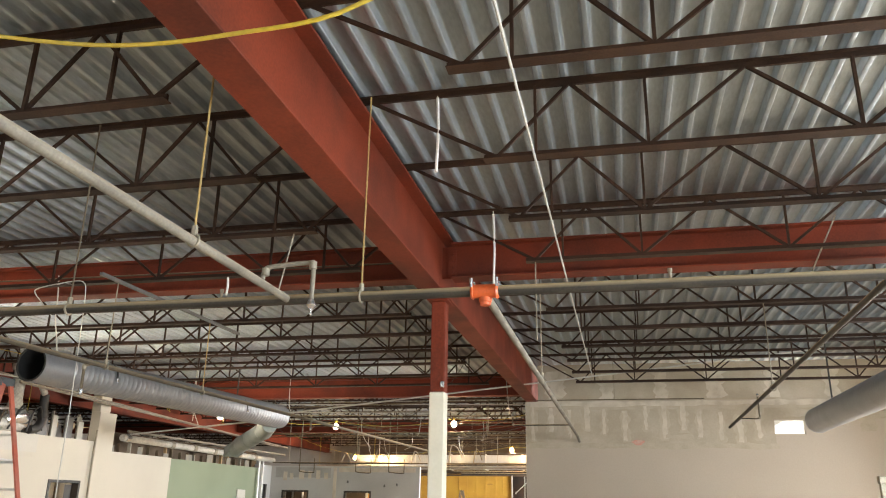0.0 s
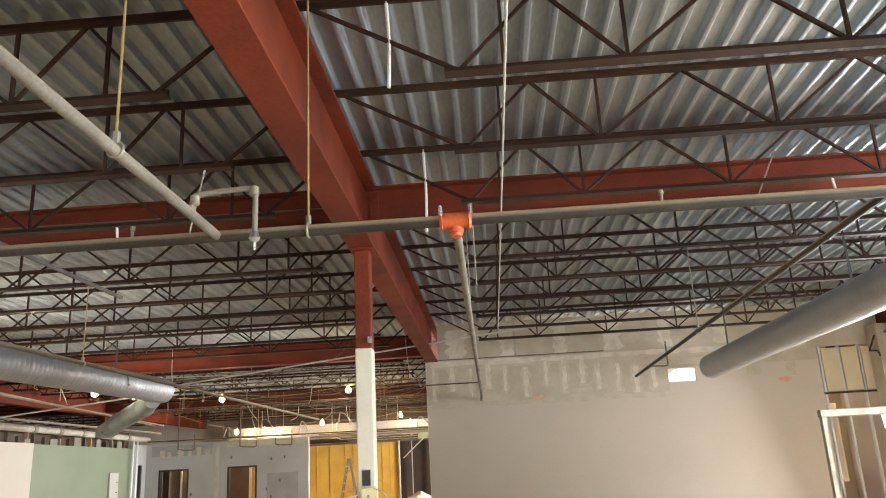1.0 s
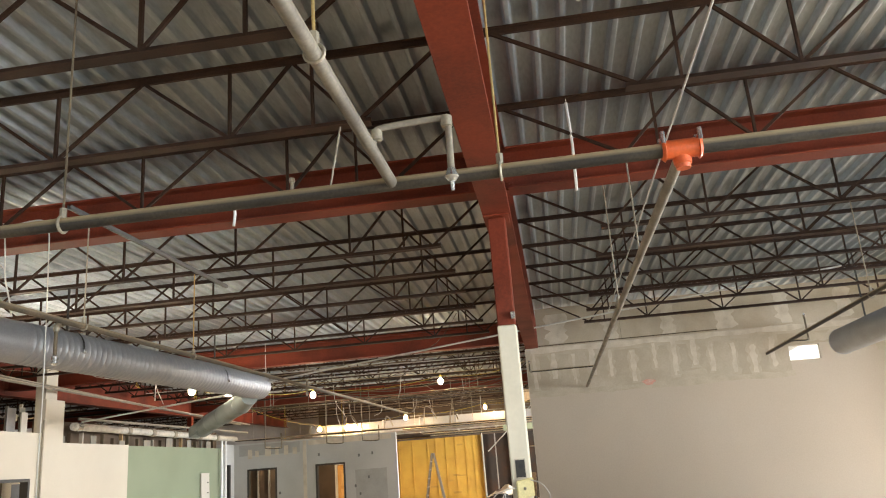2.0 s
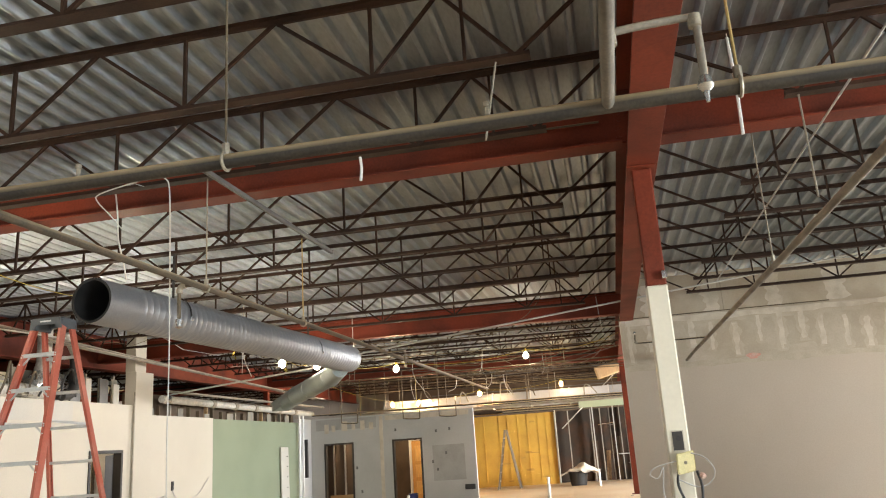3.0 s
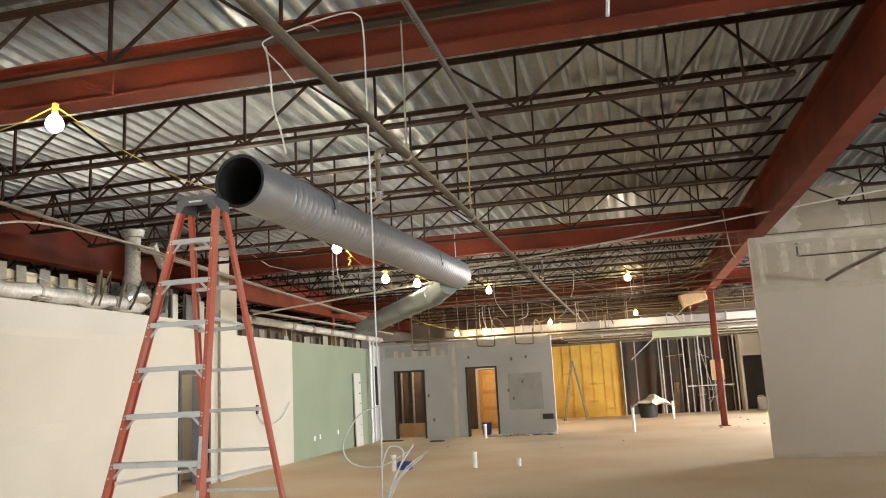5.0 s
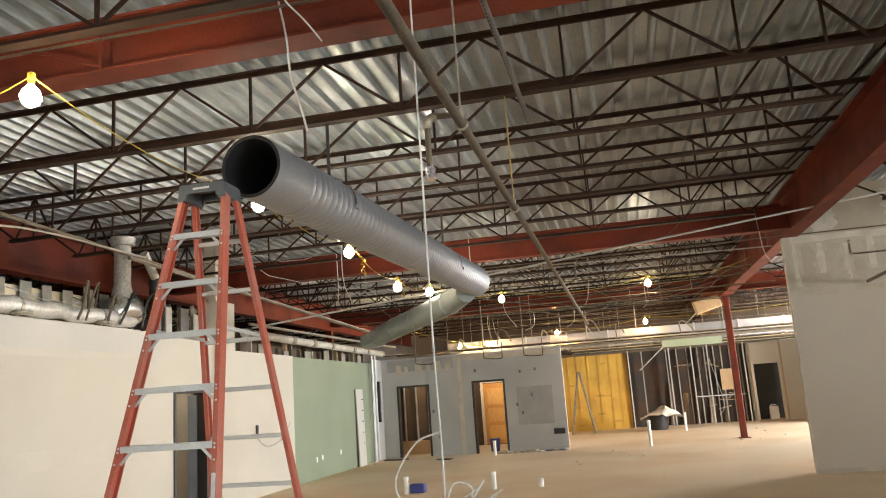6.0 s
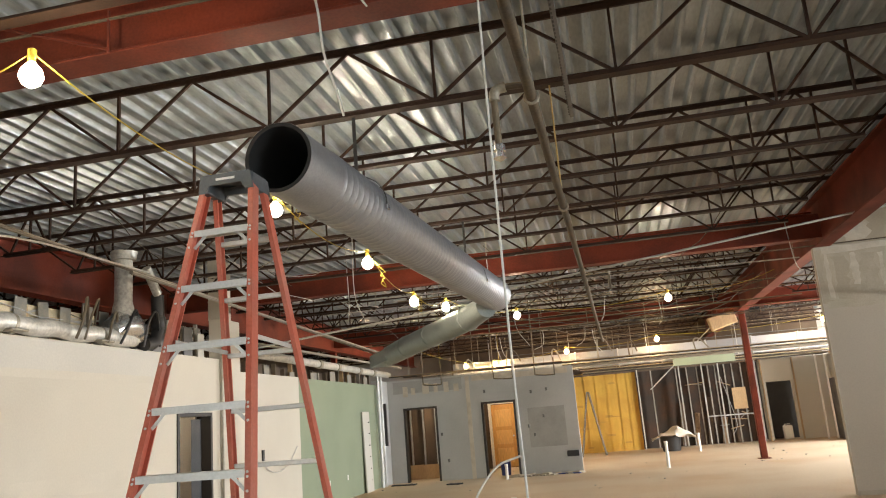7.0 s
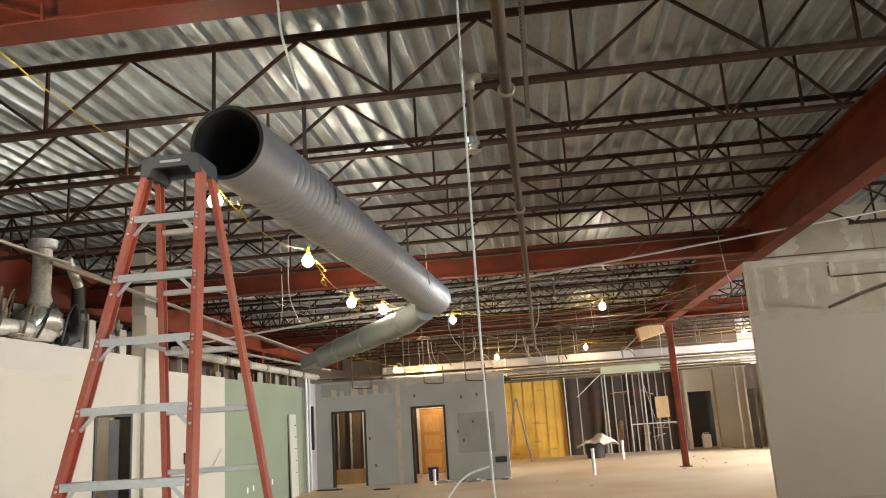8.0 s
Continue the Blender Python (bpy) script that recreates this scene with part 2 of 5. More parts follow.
class Shape:
    """Collects boxes, tubes and strips into one mesh."""

    def __init__(self):
        self.v, self.f = [], []

    def add(self, verts, faces):
        n = len(self.v)
        self.v += [tuple(p) for p in verts]
        self.f += [tuple(n + i for i in q) for q in faces]
        return self

    def box(self, x0, y0, z0, x1, y1, z1, m=None):
        p = [Vector((x, y, z)) for z in (z0, z1) for x, y in ((x0, y0), (x1, y0), (x1, y1), (x0, y1))]
        if m is not None:
            p = [m @ q for q in p]
        return self.add(p, [(3, 2, 1, 0), (4, 5, 6, 7), (0, 1, 5, 4), (1, 2, 6, 5), (2, 3, 7, 6), (3, 0, 4, 7)])

    def soft_box(self, x0, y0, z0, x1, y1, z1, c=0.006, m=None):
        """A box with chamfered edges."""
        bm = bmesh.new()
        bmesh.ops.create_cube(bm, size=1)
        for q in bm.verts:
            q.co = Vector(((x0 + x1) / 2 + q.co.x * (x1 - x0), (y0 + y1) / 2 + q.co.y * (y1 - y0), (z0 + z1) / 2 + q.co.z * (z1 - z0)))
        bmesh.ops.bevel(bm, geom=bm.edges[:], offset=c, segments=1, affect="EDGES")
        bm.verts.index_update()
        vs = [m @ q.co if m is not None else q.co.copy() for q in bm.verts]
        self.add(vs, [[q.index for q in fa.verts] for fa in bm.faces])
        bm.free()
        return self

    def tube(self, pts, r, n=8, caps=True, radii=None):
        pts = [Vector(p) for p in pts]
        rings = []
        side = None
        for i, p in enumerate(pts):
            d = (pts[min(i + 1, len(pts) - 1)] - pts[max(i - 1, 0)]).normalized()
            if side is None:
                side = d.orthogonal().normalized()
            side = (side - d * side.dot(d)).normalized()
            up = d.cross(side)
            rr = radii[i] if radii else r
            rings.append([p + rr * (math.cos(a) * side + math.sin(a) * up) for a in [2 * math.pi * k / n for k in range(n)]])
        v = [q for ring in rings for q in ring]
        f = [(i * n + k, i * n + (k + 1) % n, (i + 1) * n + (k + 1) % n, (i + 1) * n + k) for i in range(len(pts) - 1) for k in range(n)]
        if caps:
            f += [tuple(range(n - 1, -1, -1)), tuple((len(pts) - 1) * n + k for k in range(n))]
        return self.add(v, f)

    def prism(self, profile, a, b, side=None):
        """A profile of (across, up) points swept straight from a to b: one closed piece."""
        a, b = Vector(a), Vector(b)
        d = (b - a).normalized()
        s = Vector(side) if side is not None else d.cross(Vector((0, 0, 1))).normalized()
        u = s.cross(d)
        n = len(profile)
        v = [q + s * i + u * j for q in (a, b) for i, j in profile]
        return self.add(v, [(k, (k + 1) % n, n + (k + 1) % n, n + k) for k in range(n)] + [tuple(range(n - 1, -1, -1)), tuple(range(n, 2 * n))])

    def bar(self, a, b, w, h):
        """A square bar from a to b."""
        a, b = Vector(a), Vector(b)
        d = (b - a).normalized()
        s = d.cross(Vector((0, 0, 1)))
        s = s.normalized() if s.length > 1e-4 else Vector((1, 0, 0))
        u = s.cross(d)
        p = [q + s * i * w / 2 + u * j * h / 2 for q in (a, b) for i, j in ((-1, -1), (1, -1), (1, 1), (-1, 1))]
        return self.add(p, [(3, 2, 1, 0), (4, 5, 6, 7), (0, 1, 5, 4), (1, 2, 6, 5), (2, 3, 7, 6), (3, 0, 4, 7)])

    def mesh(self, name, material, smooth=False):
        me = bpy.data.meshes.new(name)
        me.from_pydata(self.v, [], self.f)
        bm = bmesh.new()
        bm.from_mesh(me)
        bmesh.ops.recalc_face_normals(bm, faces=bm.faces[:])
        bm.to_mesh(me)
        bm.free()
        me.materials.append(material)
        if smooth:
            me.shade_smooth()
            me.set_sharp_from_angle(angle=radians(38))
        return me


def part(name, shape, material, parent=None, label="", smooth=False):
    """One mesh object, under a thing or a part where parent is given."""
    ob = new(name, shape if isinstance(shape, bpy.types.Mesh) else shape.mesh(name, material, smooth))
    if parent is not None:
        ob.parent = parent
    return tagged(ob, label)


def thing(name, label, category, at=(0, 0, 0), rz=0, group="", kind=""):
    ob = new(name)
    ob.empty_display_size = 0.2
    ob.matrix_world = pose(*at, 0, 0, rz)
    return tagged(ob, label, category, group, kind)


def sag(a, b, drop, n=14, wob=0.0, seed=1):
    """Points of a hanging cable from a to b."""
    a, b, rnd = Vector(a), Vector(b), random.Random(seed)
    out = []
    for i in range(n + 1):
        s = i / n
        q = a.lerp(b, s)
        q.z -= drop * 4 * s * (1 - s)
        if 0 < i < n:
            q += Vector((rnd.uniform(-wob, wob), rnd.uniform(-wob, wob), rnd.uniform(-wob, wob)))
        out.append(q)
    return out


def curve_pts(pts, n=6):
    """A smooth line through the points."""
    p = [Vector(q) for q in pts]
    p = [2 * p[0] - p[1]] + p + [2 * p[-1] - p[-2]]
    out = []
    for i in range(1, len(p) - 2):
        for k in range(n):
            t = k / n
            out.append(0.5 * ((2 * p[i]) + (p[i + 1] - p[i - 1]) * t + (2 * p[i - 1] - 5 * p[i] + 4 * p[i + 1] - p[i + 2]) * t * t + (3 * p[i] - p[i - 1] - 3 * p[i + 1] + p[i + 2]) * t ** 3))
    out.append(p[-2])
    return out


# ---- setting ----
BEAM_LOW, BEAM_TOP, DECK_Z = 4.055, 4.83, 4.90
GIRDER_X, EAST_X, WEST_X = -2.07, 7.92, -14.35
TIE_Y = (9.25, 18.6, 28.0)
NEAR_TIE, FAR_TIE = (4.315, 4.76), (4.17, 4.62)


def structure(name, shape, material, label, category, smooth=False):
    return tagged(part(name, shape, material, None, label, smooth), category=category, kind="structure")


structure("floor", Shape().box(-22, -6.3, -0.2, 8.3, 38.3, 0), CONCRETE, "dusty tan concrete slab with brown stains", "floor")


def deck_shape():
    """Ribbed steel deck: wide flat pans and narrow rounded ribs that run along y."""
    pitch, top, low = 0.203, DECK_Z + 0.07, DECK_Z
    rib = [(0.000, top), (0.108, top), (0.115, top - 0.002), (0.120, top - 0.007), (0.131, low + 0.008), (0.135, low + 0.002), (0.141, low), (0.168, low), (0.174, low + 0.002), (0.178, low + 0.008), (0.189, top - 0.007), (0.194, top - 0.002)]
    prof = [(-22.0 + pitch * k + a, z) for k in range(150) for a, z in rib]
    ys = (-6.3, 16.0, 38.3)
    n = len(prof)
    v = [(px, y, pz) for y in ys for px, pz in prof]
    f = [(j * n + i, j * n + i + 1, (j + 1) * n + i + 1, (j + 1) * n + i) for j in range(len(ys) - 1) for i in range(n - 1)]
    return Shape().add(v, f)


structure("ceiling", deck_shape(), DECK, "galvanised ribbed steel roof deck with dull stains", "ceiling", True)
structure("roof", Shape().box(-22.3, -6.6, 5.02, 8.6, 38.6, 5.15), OUTSIDE, "plain roof slab above the steel deck", "roof")


def wall_with_holes(axis, at, thick, a0, a1, z0, z1, holes):
    """A wall along x ('y' plane) or y ('x' plane) with rectangular openings (a0, a1, z0, z1)."""
    s = Shape()
    cuts = sorted({a0, a1, *[h[0] for h in holes], *[h[1] for h in holes]})
    for p, q in zip(cuts, cuts[1:]):
        if q <= a0 or p >= a1:
            continue
        mid = (p + q) / 2
        zs, spans = z0, []
        for h in sorted([h for h in holes if h[0] < mid < h[1]], key=lambda h: h[2]):
            if h[2] > zs:
                spans.append((zs, h[2]))
            zs = h[3]
        if zs < z1:
            spans.append((zs, z1))
        for lo, hi in spans:
            if axis == "y":
                s.box(p, at, lo, q, at + thick, hi)
            else:
                s.box(at, p, lo, at + thick, q, hi)
    return s


SOUTH = [(-12.3, -6.7, 0.4, 3.1), (1.2, 6.8, 0.4, 3.1)]
EAST = [(0.9, 5.5, 0.6, 2.8), (13.5, 17.1, 0.6, 2.5), (24.5, 31.5, 0.6, 2.8)]
structure("wall_south", wall_with_holes("y", -6.3, 0.3, -22, 8.3, 0, 5.0, SOUTH), OUTSIDE, "painted masonry wall with wide windows", "wall")
wall_east = structure("wall_east", wall_with_holes("x", 8.05, 0.25, -6, 38.3, 0, 5.0, EAST), MORTAR, "brick outer wall with windows", "wall")
structure("wall_north", wall_with_holes("y", 38.0, 0.3, -22, 8.05, 0, 5.0, []), OUTSIDE, "plain outer wall", "wall")
structure("wall_west", wall_with_holes("x", -22.3, 0.3, -6, 38.0, 0, 5.0, []), OUTSIDE, "plain outer wall", "wall")


def window(name, axis, at, a0, a1, z0, z1, bays):
    w = thing(name, "dark framed window with clear panes", "window", kind="structure")
    s = Shape()
    for k in range(bays + 1):
        a = a0 + (a1 - a0) * k / bays
        s.box(a - 0.03, at, z0, a + 0.03, at + 0.08, z1) if axis == "y" else s.box(at, a - 0.03, z0, at + 0.08, a + 0.03, z1)
    for z in (z0, z1):
        s.box(a0, at + 0.002, z - 0.03, a1, at + 0.078, z + 0.03) if axis == "y" else s.box(at + 0.002, a0, z - 0.03, at + 0.078, a1, z + 0.03)
    part("window_frame", s, FRAME_BLACK, w)
    for k in range(bays):
        p, q = a0 + (a1 - a0) * k / bays + 0.032, a0 + (a1 - a0) * (k + 1) / bays - 0.032
        g = Shape()
        g.box(p, at + 0.035, z0 + 0.032, q, at + 0.045, z1 - 0.032) if axis == "y" else g.box(at + 0.035, p, z0 + 0.032, at + 0.045, q, z1 - 0.032)
        part("pane", g, GLASS, w).visible_shadow = False


window("window_1", "y", -6.2, *SOUTH[0], 4)
window("window_2", "y", -6.2, *SOUTH[1], 4)
window("window_3", "x", 8.12, *EAST[0], 3)
window("window_4", "x", 8.12, *EAST[1], 3)
window("window_5", "x", 8.12, *EAST[2], 4)

# right-hand gypsum partition
WALL_R = 18.77
LIGHT_HOLE = (3.15, 3.82, 3.30, 3.60)
wall_r = structure("wall_partition", wall_with_holes("y", WALL_R, 0.14, -2.21, 6.5, 0, 4.05, [LIGHT_HOLE]), GREIGE, "greige painted gypsum partition with an unpainted taped band at its top", "wall")
s = Shape().box(-1.925, WALL_R + 0.01, 4.05, 6.5, WALL_R + 0.13, 4.9)
structure("wall_partition_head", s, BARE_BOARD, "unpainted gypsum board above the partition, up to the deck", "wall")
s = Shape().box(-2.212, WALL_R - 0.004, 3.08, 3.2, WALL_R + 0.0, 4.0)
s.box(3.2, WALL_R - 0.004, 3.62, 6.5, WALL_R + 0.0, 4.04)
part("bare_band", s, BARE_BOARD, wall_r, "bare brown-grey gypsum board")


def smear(x0, x1, z0, z1, lift, material, seed, label=""):
    """A trowelled streak of joint compound with ragged edges, a hand's width or more."""
    r, n = random.Random(seed), 9
    tall = z1 - z0 > x1 - x0
    ragged = 0.22 * min(x1 - x0, z1 - z0)
    side_a, side_b = [], []
    for k in range(n + 1):
        q, e = k / n, 0.25 if k in (0, n) else 0.0
        da, db = r.uniform(-ragged, ragged) + e * ragged, r.uniform(-ragged, ragged) - e * ragged
        if tall:
            side_a.append((x0 + da, z0 + (z1 - z0) * q))
            side_b.append((x1 + db, z0 + (z1 - z0) * q + r.uniform(-0.02, 0.02)))
        else:
            side_a.append((x0 + (x1 - x0) * q, z0 + da))
            side_b.append((x0 + (x1 - x0) * q, z1 + db))
    v = [(px, WALL_R - lift, pz) for px, pz in side_a + side_b]
    m = n + 1
    part("mud_stripe", Shape().add(v, [(k, k + 1, m + k + 1, m + k) for k in range(n)]), material, wall_r, label)


rnd = random.Random(4)
for k, x in enumerate([-2.05 + 0.41 * k + rnd.uniform(-0.06, 0.06) for k in range(13)]):
    w, z0, z1 = rnd.uniform(0.06, 0.13), rnd.uniform(3.12, 3.42), rnd.uniform(3.72, 3.98)
    smear(x - 0.05, x + w + 0.05, z0 - 0.05, z1, 0.0055, MUD_THIN, k, "thin smear of joint compound")
    smear(x, x + w, z0, z1 - 0.03, 0.0068, MUD, 40 + k, "pale vertical streak of joint compound")
for k, (x0, x1) in enumerate(((-2.1, 0.3), (0.2, 2.6), (2.5, 4.4), (4.3, 6.3))):
    smear(x0, x1, 3.93, 4.04, 0.0076 + 0.0004 * k, MUD, 60 + k, "pale horizontal streak of joint compound")
    smear(x0, x1, 3.86, 3.95, 0.0060 + 0.0003 * k, MUD_THIN, 70 + k)
for k, (x0, x1) in enumerate(((-2.15, -0.3), (-0.4, 1.5), (1.4, 3.25))):
    smear(x0, x1, 2.99, 3.11, 0.0092 + 0.0004 * k, MUD_THIN, 80 + k, "feathered joint along the paint edge")
for k, (x0, x1, z0, z1) in enumerate(((3.4, 4.3, 3.66, 3.85), (4.5, 5.5, 3.64, 3.8), (4.9, 5.2, 3.35, 3.7), (5.8, 6.0, 3.3, 3.95), (-1.6, -1.2, 3.2, 3.32), (0.9, 1.5, 3.2, 3.3))):
    smear(x0, x1, z0, z1, 0.0106 + 0.0003 * k, MUD_THIN, 90 + k)
for k, (x0, x1) in enumerate(((-1.7, -1.3), (-0.5, -0.2), (0.7, 1.0), (1.9, 2.25), (3.1, 3.4), (4.3, 4.6))):
    smear(x0, x1, 4.1, 4.75, -0.008, MUD, 120 + k, "vertical taped joint on the upper board")
for x, z in ((0.3, 3.12), (5.72, 3.22)):
    v = [(x + 0.13 * math.cos(a) * (1 + 0.25 * math.sin(3 * a)), WALL_R - 0.0125, z + 0.06 * math.sin(a)) for a in [2 * math.pi * k / 16 for k in range(16)]]
    part("paint_mark", Shape().add(v, [tuple(range(16))]), RED_MARK, wall_r, "red spray paint mark")
part("base_strip", Shape().box(-2.2, WALL_R - 0.012, 0, 6.5, WALL_R - 0.001, 0.07), BARE_BOARD, wall_r, "raw strip where the skirting was")
part("corner_bead", Shape().box(-2.222, WALL_R - 0.003, 0, -2.2105, WALL_R + 0.14, 4.045), MUD, wall_r)

# left-hand wall: cream board, a pilaster, then green board
WL = -12.5
LDOOR = (15.93, 17.0, 0.0, 2.12)
wall_l = structure("wall_left", wall_with_holes("x", WL - 0.14, 0.14, -6, 17.3, 0, 3.04, [LDOOR]), CREAM, "cream gypsum wall with an open doorway, cut off below the roof", "wall")
part("bare_band", Shape().box(WL, 2, 2.62, WL + 0.004, 15.4, 3.02), BAND, wall_l, "unpainted strip along the wall's top")
part("mud_stripe", Shape().box(WL + 0.004, 2, 2.56, WL + 0.008, 15.4, 2.66), MUD_AND_SHADING, wall_l)
# This stripe paints in a soft wide band of shading across the wall.
part("mud_stripe", Shape().box(WL, 2, 1.12, WL + 0.004, 15.6, 1.36), MUD_AND_SHADING, wall_l, "faint horizontal band of shading put into colour")
structure("pilaster", Shape().soft_box(WL - 0.2, 17.3, 0, WL + 0.06, 17.95, 3.75), CREAM, "cream boxed-in pilaster taller than its wall", "wall")
structure("wall_left_far", Shape().box(WL - 0.14, 17.95, 0, WL, 20.75, 2.85), CREAM, "white gypsum wall cut off below the roof", "wall")
structure("wall_green", Shape().box(WL - 0.14, 20.75, 0, WL - 0.002, 26.3, 2.83), GREEN, "green moisture-resistant gypsum wall", "wall")
structure("wall_left_end", Shape().box(WL - 0.14, 26.3, 0, WL + 0.02, 27.34, 2.95), GREYWALL, "pale grey wall return", "wall")

# far wall with two doorways
WF = 27.34
D1, D2 = (-12.02, -11.0, 0, 2.12), (-9.68, -8.68, 0, 2.12)
wall_f = structure("wall_far", wall_with_holes("y", WF, 0.14, -12.5, -6.95, 0, 2.95, [D1, D2]), GREYWALL, "pale grey gypsum wall with two dark framed doorways", "wall")
structure("wall_far_return", Shape().box(-8.1, WF + 0.14, 0, -8.0, 31.2, 2.95), GREYWALL, "pale grey side wall of the rear room", "wall")
for x0, x1, z0, z1, m, lab in (
    (-12.3, -10.2, 2.55, 2.9, GREY_BOARD, "bare board strip"), (-8.35, -7.3, 0.75, 1.85, GREY_BOARD, "square grey patch of bare board"),
    (-11.4, -11.2, 2.5, 2.82, MUD, ""), (-11.75, -11.62, 2.5, 2.7, MUD, ""), (-11.05, -10.93, 2.52, 2.78, MUD, ""), (-10.45, -10.3, 2.5, 2.72, MUD, ""), (-12.0, -11.85, 2.45, 2.75, MUD, ""), (-10.75, -10.6, 2.5, 2.8, MUD, ""), (-10.1, -9.98, 0.0, 2.9, MUD, "pale vertical taped joint"), (-9.9, -7.1, 2.75, 2.9, MUD, "")):
    part("wall_patch", Shape().box(x0, WF - (0.004 if m is GREY_BOARD else 0.009), z0, x1, WF, z1), m, wall_f, lab)
for x, z in ((-9.55, 2.42), (-8.2, 2.3), (-7.75, 2.34), (-8.35, 1.35), (-7.9, 1.6), (-8.2, 1.1), (-10.75, 0.55), (-10.9, 1.3)):
    part("outlet_box", Shape().soft_box(x - 0.03, WF - 0.03, z - 0.045, x + 0.03, WF - 0.002, z + 0.045, 0.004), STUD_DULL, wall_f, "dark junction box")
part("panel_box", Shape().soft_box(-7.35, WF - 0.06, 0.44, -7.02, WF - 0.002, 0.6), BLACK_STEEL, wall_f)


def door_frame(name, axis, at, a0, a1, h, label):
    f = thing(name, label, "door frame", kind="structure")
    for a in (a0, a1 - 0.06):
        s = Shape()
        s.box(a, at - 0.02, 0, a + 0.06, at + 0.16, h) if axis == "y" else s.box(at - 0.16, a, 0, at + 0.02, a + 0.06, h)
        part("jamb", s, FRAME_BLACK, f)
    s = Shape()
    s.box(a0 + 0.06, at - 0.018, h - 0.06, a1 - 0.06, at + 0.158, h) if axis == "y" else s.box(at - 0.158, a0 + 0.06, h - 0.06, at + 0.018, a1 - 0.06, h)
    part("head", s, FRAME_BLACK, f)
    return f


door_frame("door_1", "y", WF, D1[0], D1[1], 2.12, "dark bronze metal frame of an empty doorway")
door_frame("door_2", "y", WF, D2[0], D2[1], 2.12, "dark bronze metal frame around an open doorway")
door_frame("door_3", "x", WL, LDOOR[0], LDOOR[1], 2.12, "dark metal frame of an open doorway")

# rear rooms behind the far and left walls
WB = 36.4
structure("wall_rear_room", Shape().box(-12.5, 31.2, 0, -8.0, 31.3, 2.9), BROWN_BOARD, "brown backing board behind bare studs", "wall")
structure("wall_left_room", Shape().box(-15.6, -6, 0, -15.5, 30, 2.9), BROWN_BOARD, "brown back wall of the side room", "wall")
structure("wall_yellow", Shape().box(-9.6, WB, 0, -5.05, WB + 0.1, 3.05), YELLOW_WALL, "yellow-orange sheathing boards behind open studs", "wall")
# Near-black board carries the shade of the open room behind the studs.
structure("wall_rear_dark", Shape().box(-5.05, WB + 0.5, 0, -0.5, WB + 0.6, 3.05), DIM_BOARD, "dark board standing in for the shaded room behind open studs", "wall")
structure("wall_rear_white", wall_with_holes("y", WB, 0.12, -0.5, 2.0, 0, 3.0, [(-0.3, 0.6, 0, 2.15)]), CREAM, "white gypsum wall with a black doorway", "wall")
# Near-black colour stands in for the lack of light in this room.
structure("wall_rear_black", Shape().box(-0.5, WB + 1.3, 0, 2.0, WB + 1.4, 3.0), DARK, "black unlit room behind the doorway", "wall")
structure("wall_rear_side", Shape().box(2.0, 33.4, 0, 2.12, WB, 3.0), BAND, "bare gypsum partition end", "wall")
# Brown colour stands in for the shaded ceiling space above the duct.
structure("wall_rear_upper", Shape().box(-12.5, WB + 0.6, 3.05, 2.0, WB + 0.7, 4.9), BROWN_BOARD, "brown board standing in for the dark ceiling space above the studs", "wall")


# ---- steel frame ----
def steel_beam(a, b, label, low, half, reach=0.0, top=BEAM_TOP):
    """A wide-flange beam from a to b, flanges level; its web reaches past the flanges into the joint."""
    a, b = Vector((*a, 0)), Vector((*b, 0))
    length, ang = (b - a).length, math.atan2(b.y - a.y, b.x - a.x)
    t = thing("steel_beam", label, "beam", (*a.to_2d(), low), math.degrees(ang), "roof beams")
    d = top - low
    part("bottom_flange", Shape().soft_box(0, -half, 0, length, half, 0.022, 0.003), PRIMER, t)
    part("top_flange", Shape().soft_box(0, -half, d - 0.022, length, half, d, 0.003), PRIMER, t)
    part("web", Shape().box(-reach, -0.007, 0.022, length + reach, 0.007, d - 0.022), PRIMER, t)
    return t


GLAB = "red-primed deep steel girder carrying the roof joists"
for gx in (GIRDER_X, EAST_X, WEST_X):
    for y0, y1 in ((-5.95, TIE_Y[0] - 0.13), (TIE_Y[0] - 0.125, TIE_Y[1] - 0.13), (TIE_Y[1] - 0.125, TIE_Y[2] - 0.13), (TIE_Y[2] - 0.125, 37.9)):
        steel_beam((gx, y0), (gx, y1), GLAB, BEAM_LOW, 0.136)
for ty in TIE_Y:
    low, top = NEAR_TIE if ty == TIE_Y[0] else FAR_TIE
    for x0, x1 in ((-21.9, WEST_X - 0.14), (WEST_X + 0.14, GIRDER_X - 0.14), (GIRDER_X + 0.14, EAST_X - 0.14)):
        if ty == TIE_Y[1] and x1 > 0:
            continue
        steel_beam((x0, ty), (x1, ty), "red-primed steel tie beam between columns, brackets along it", low, 0.122, 0.128, top)


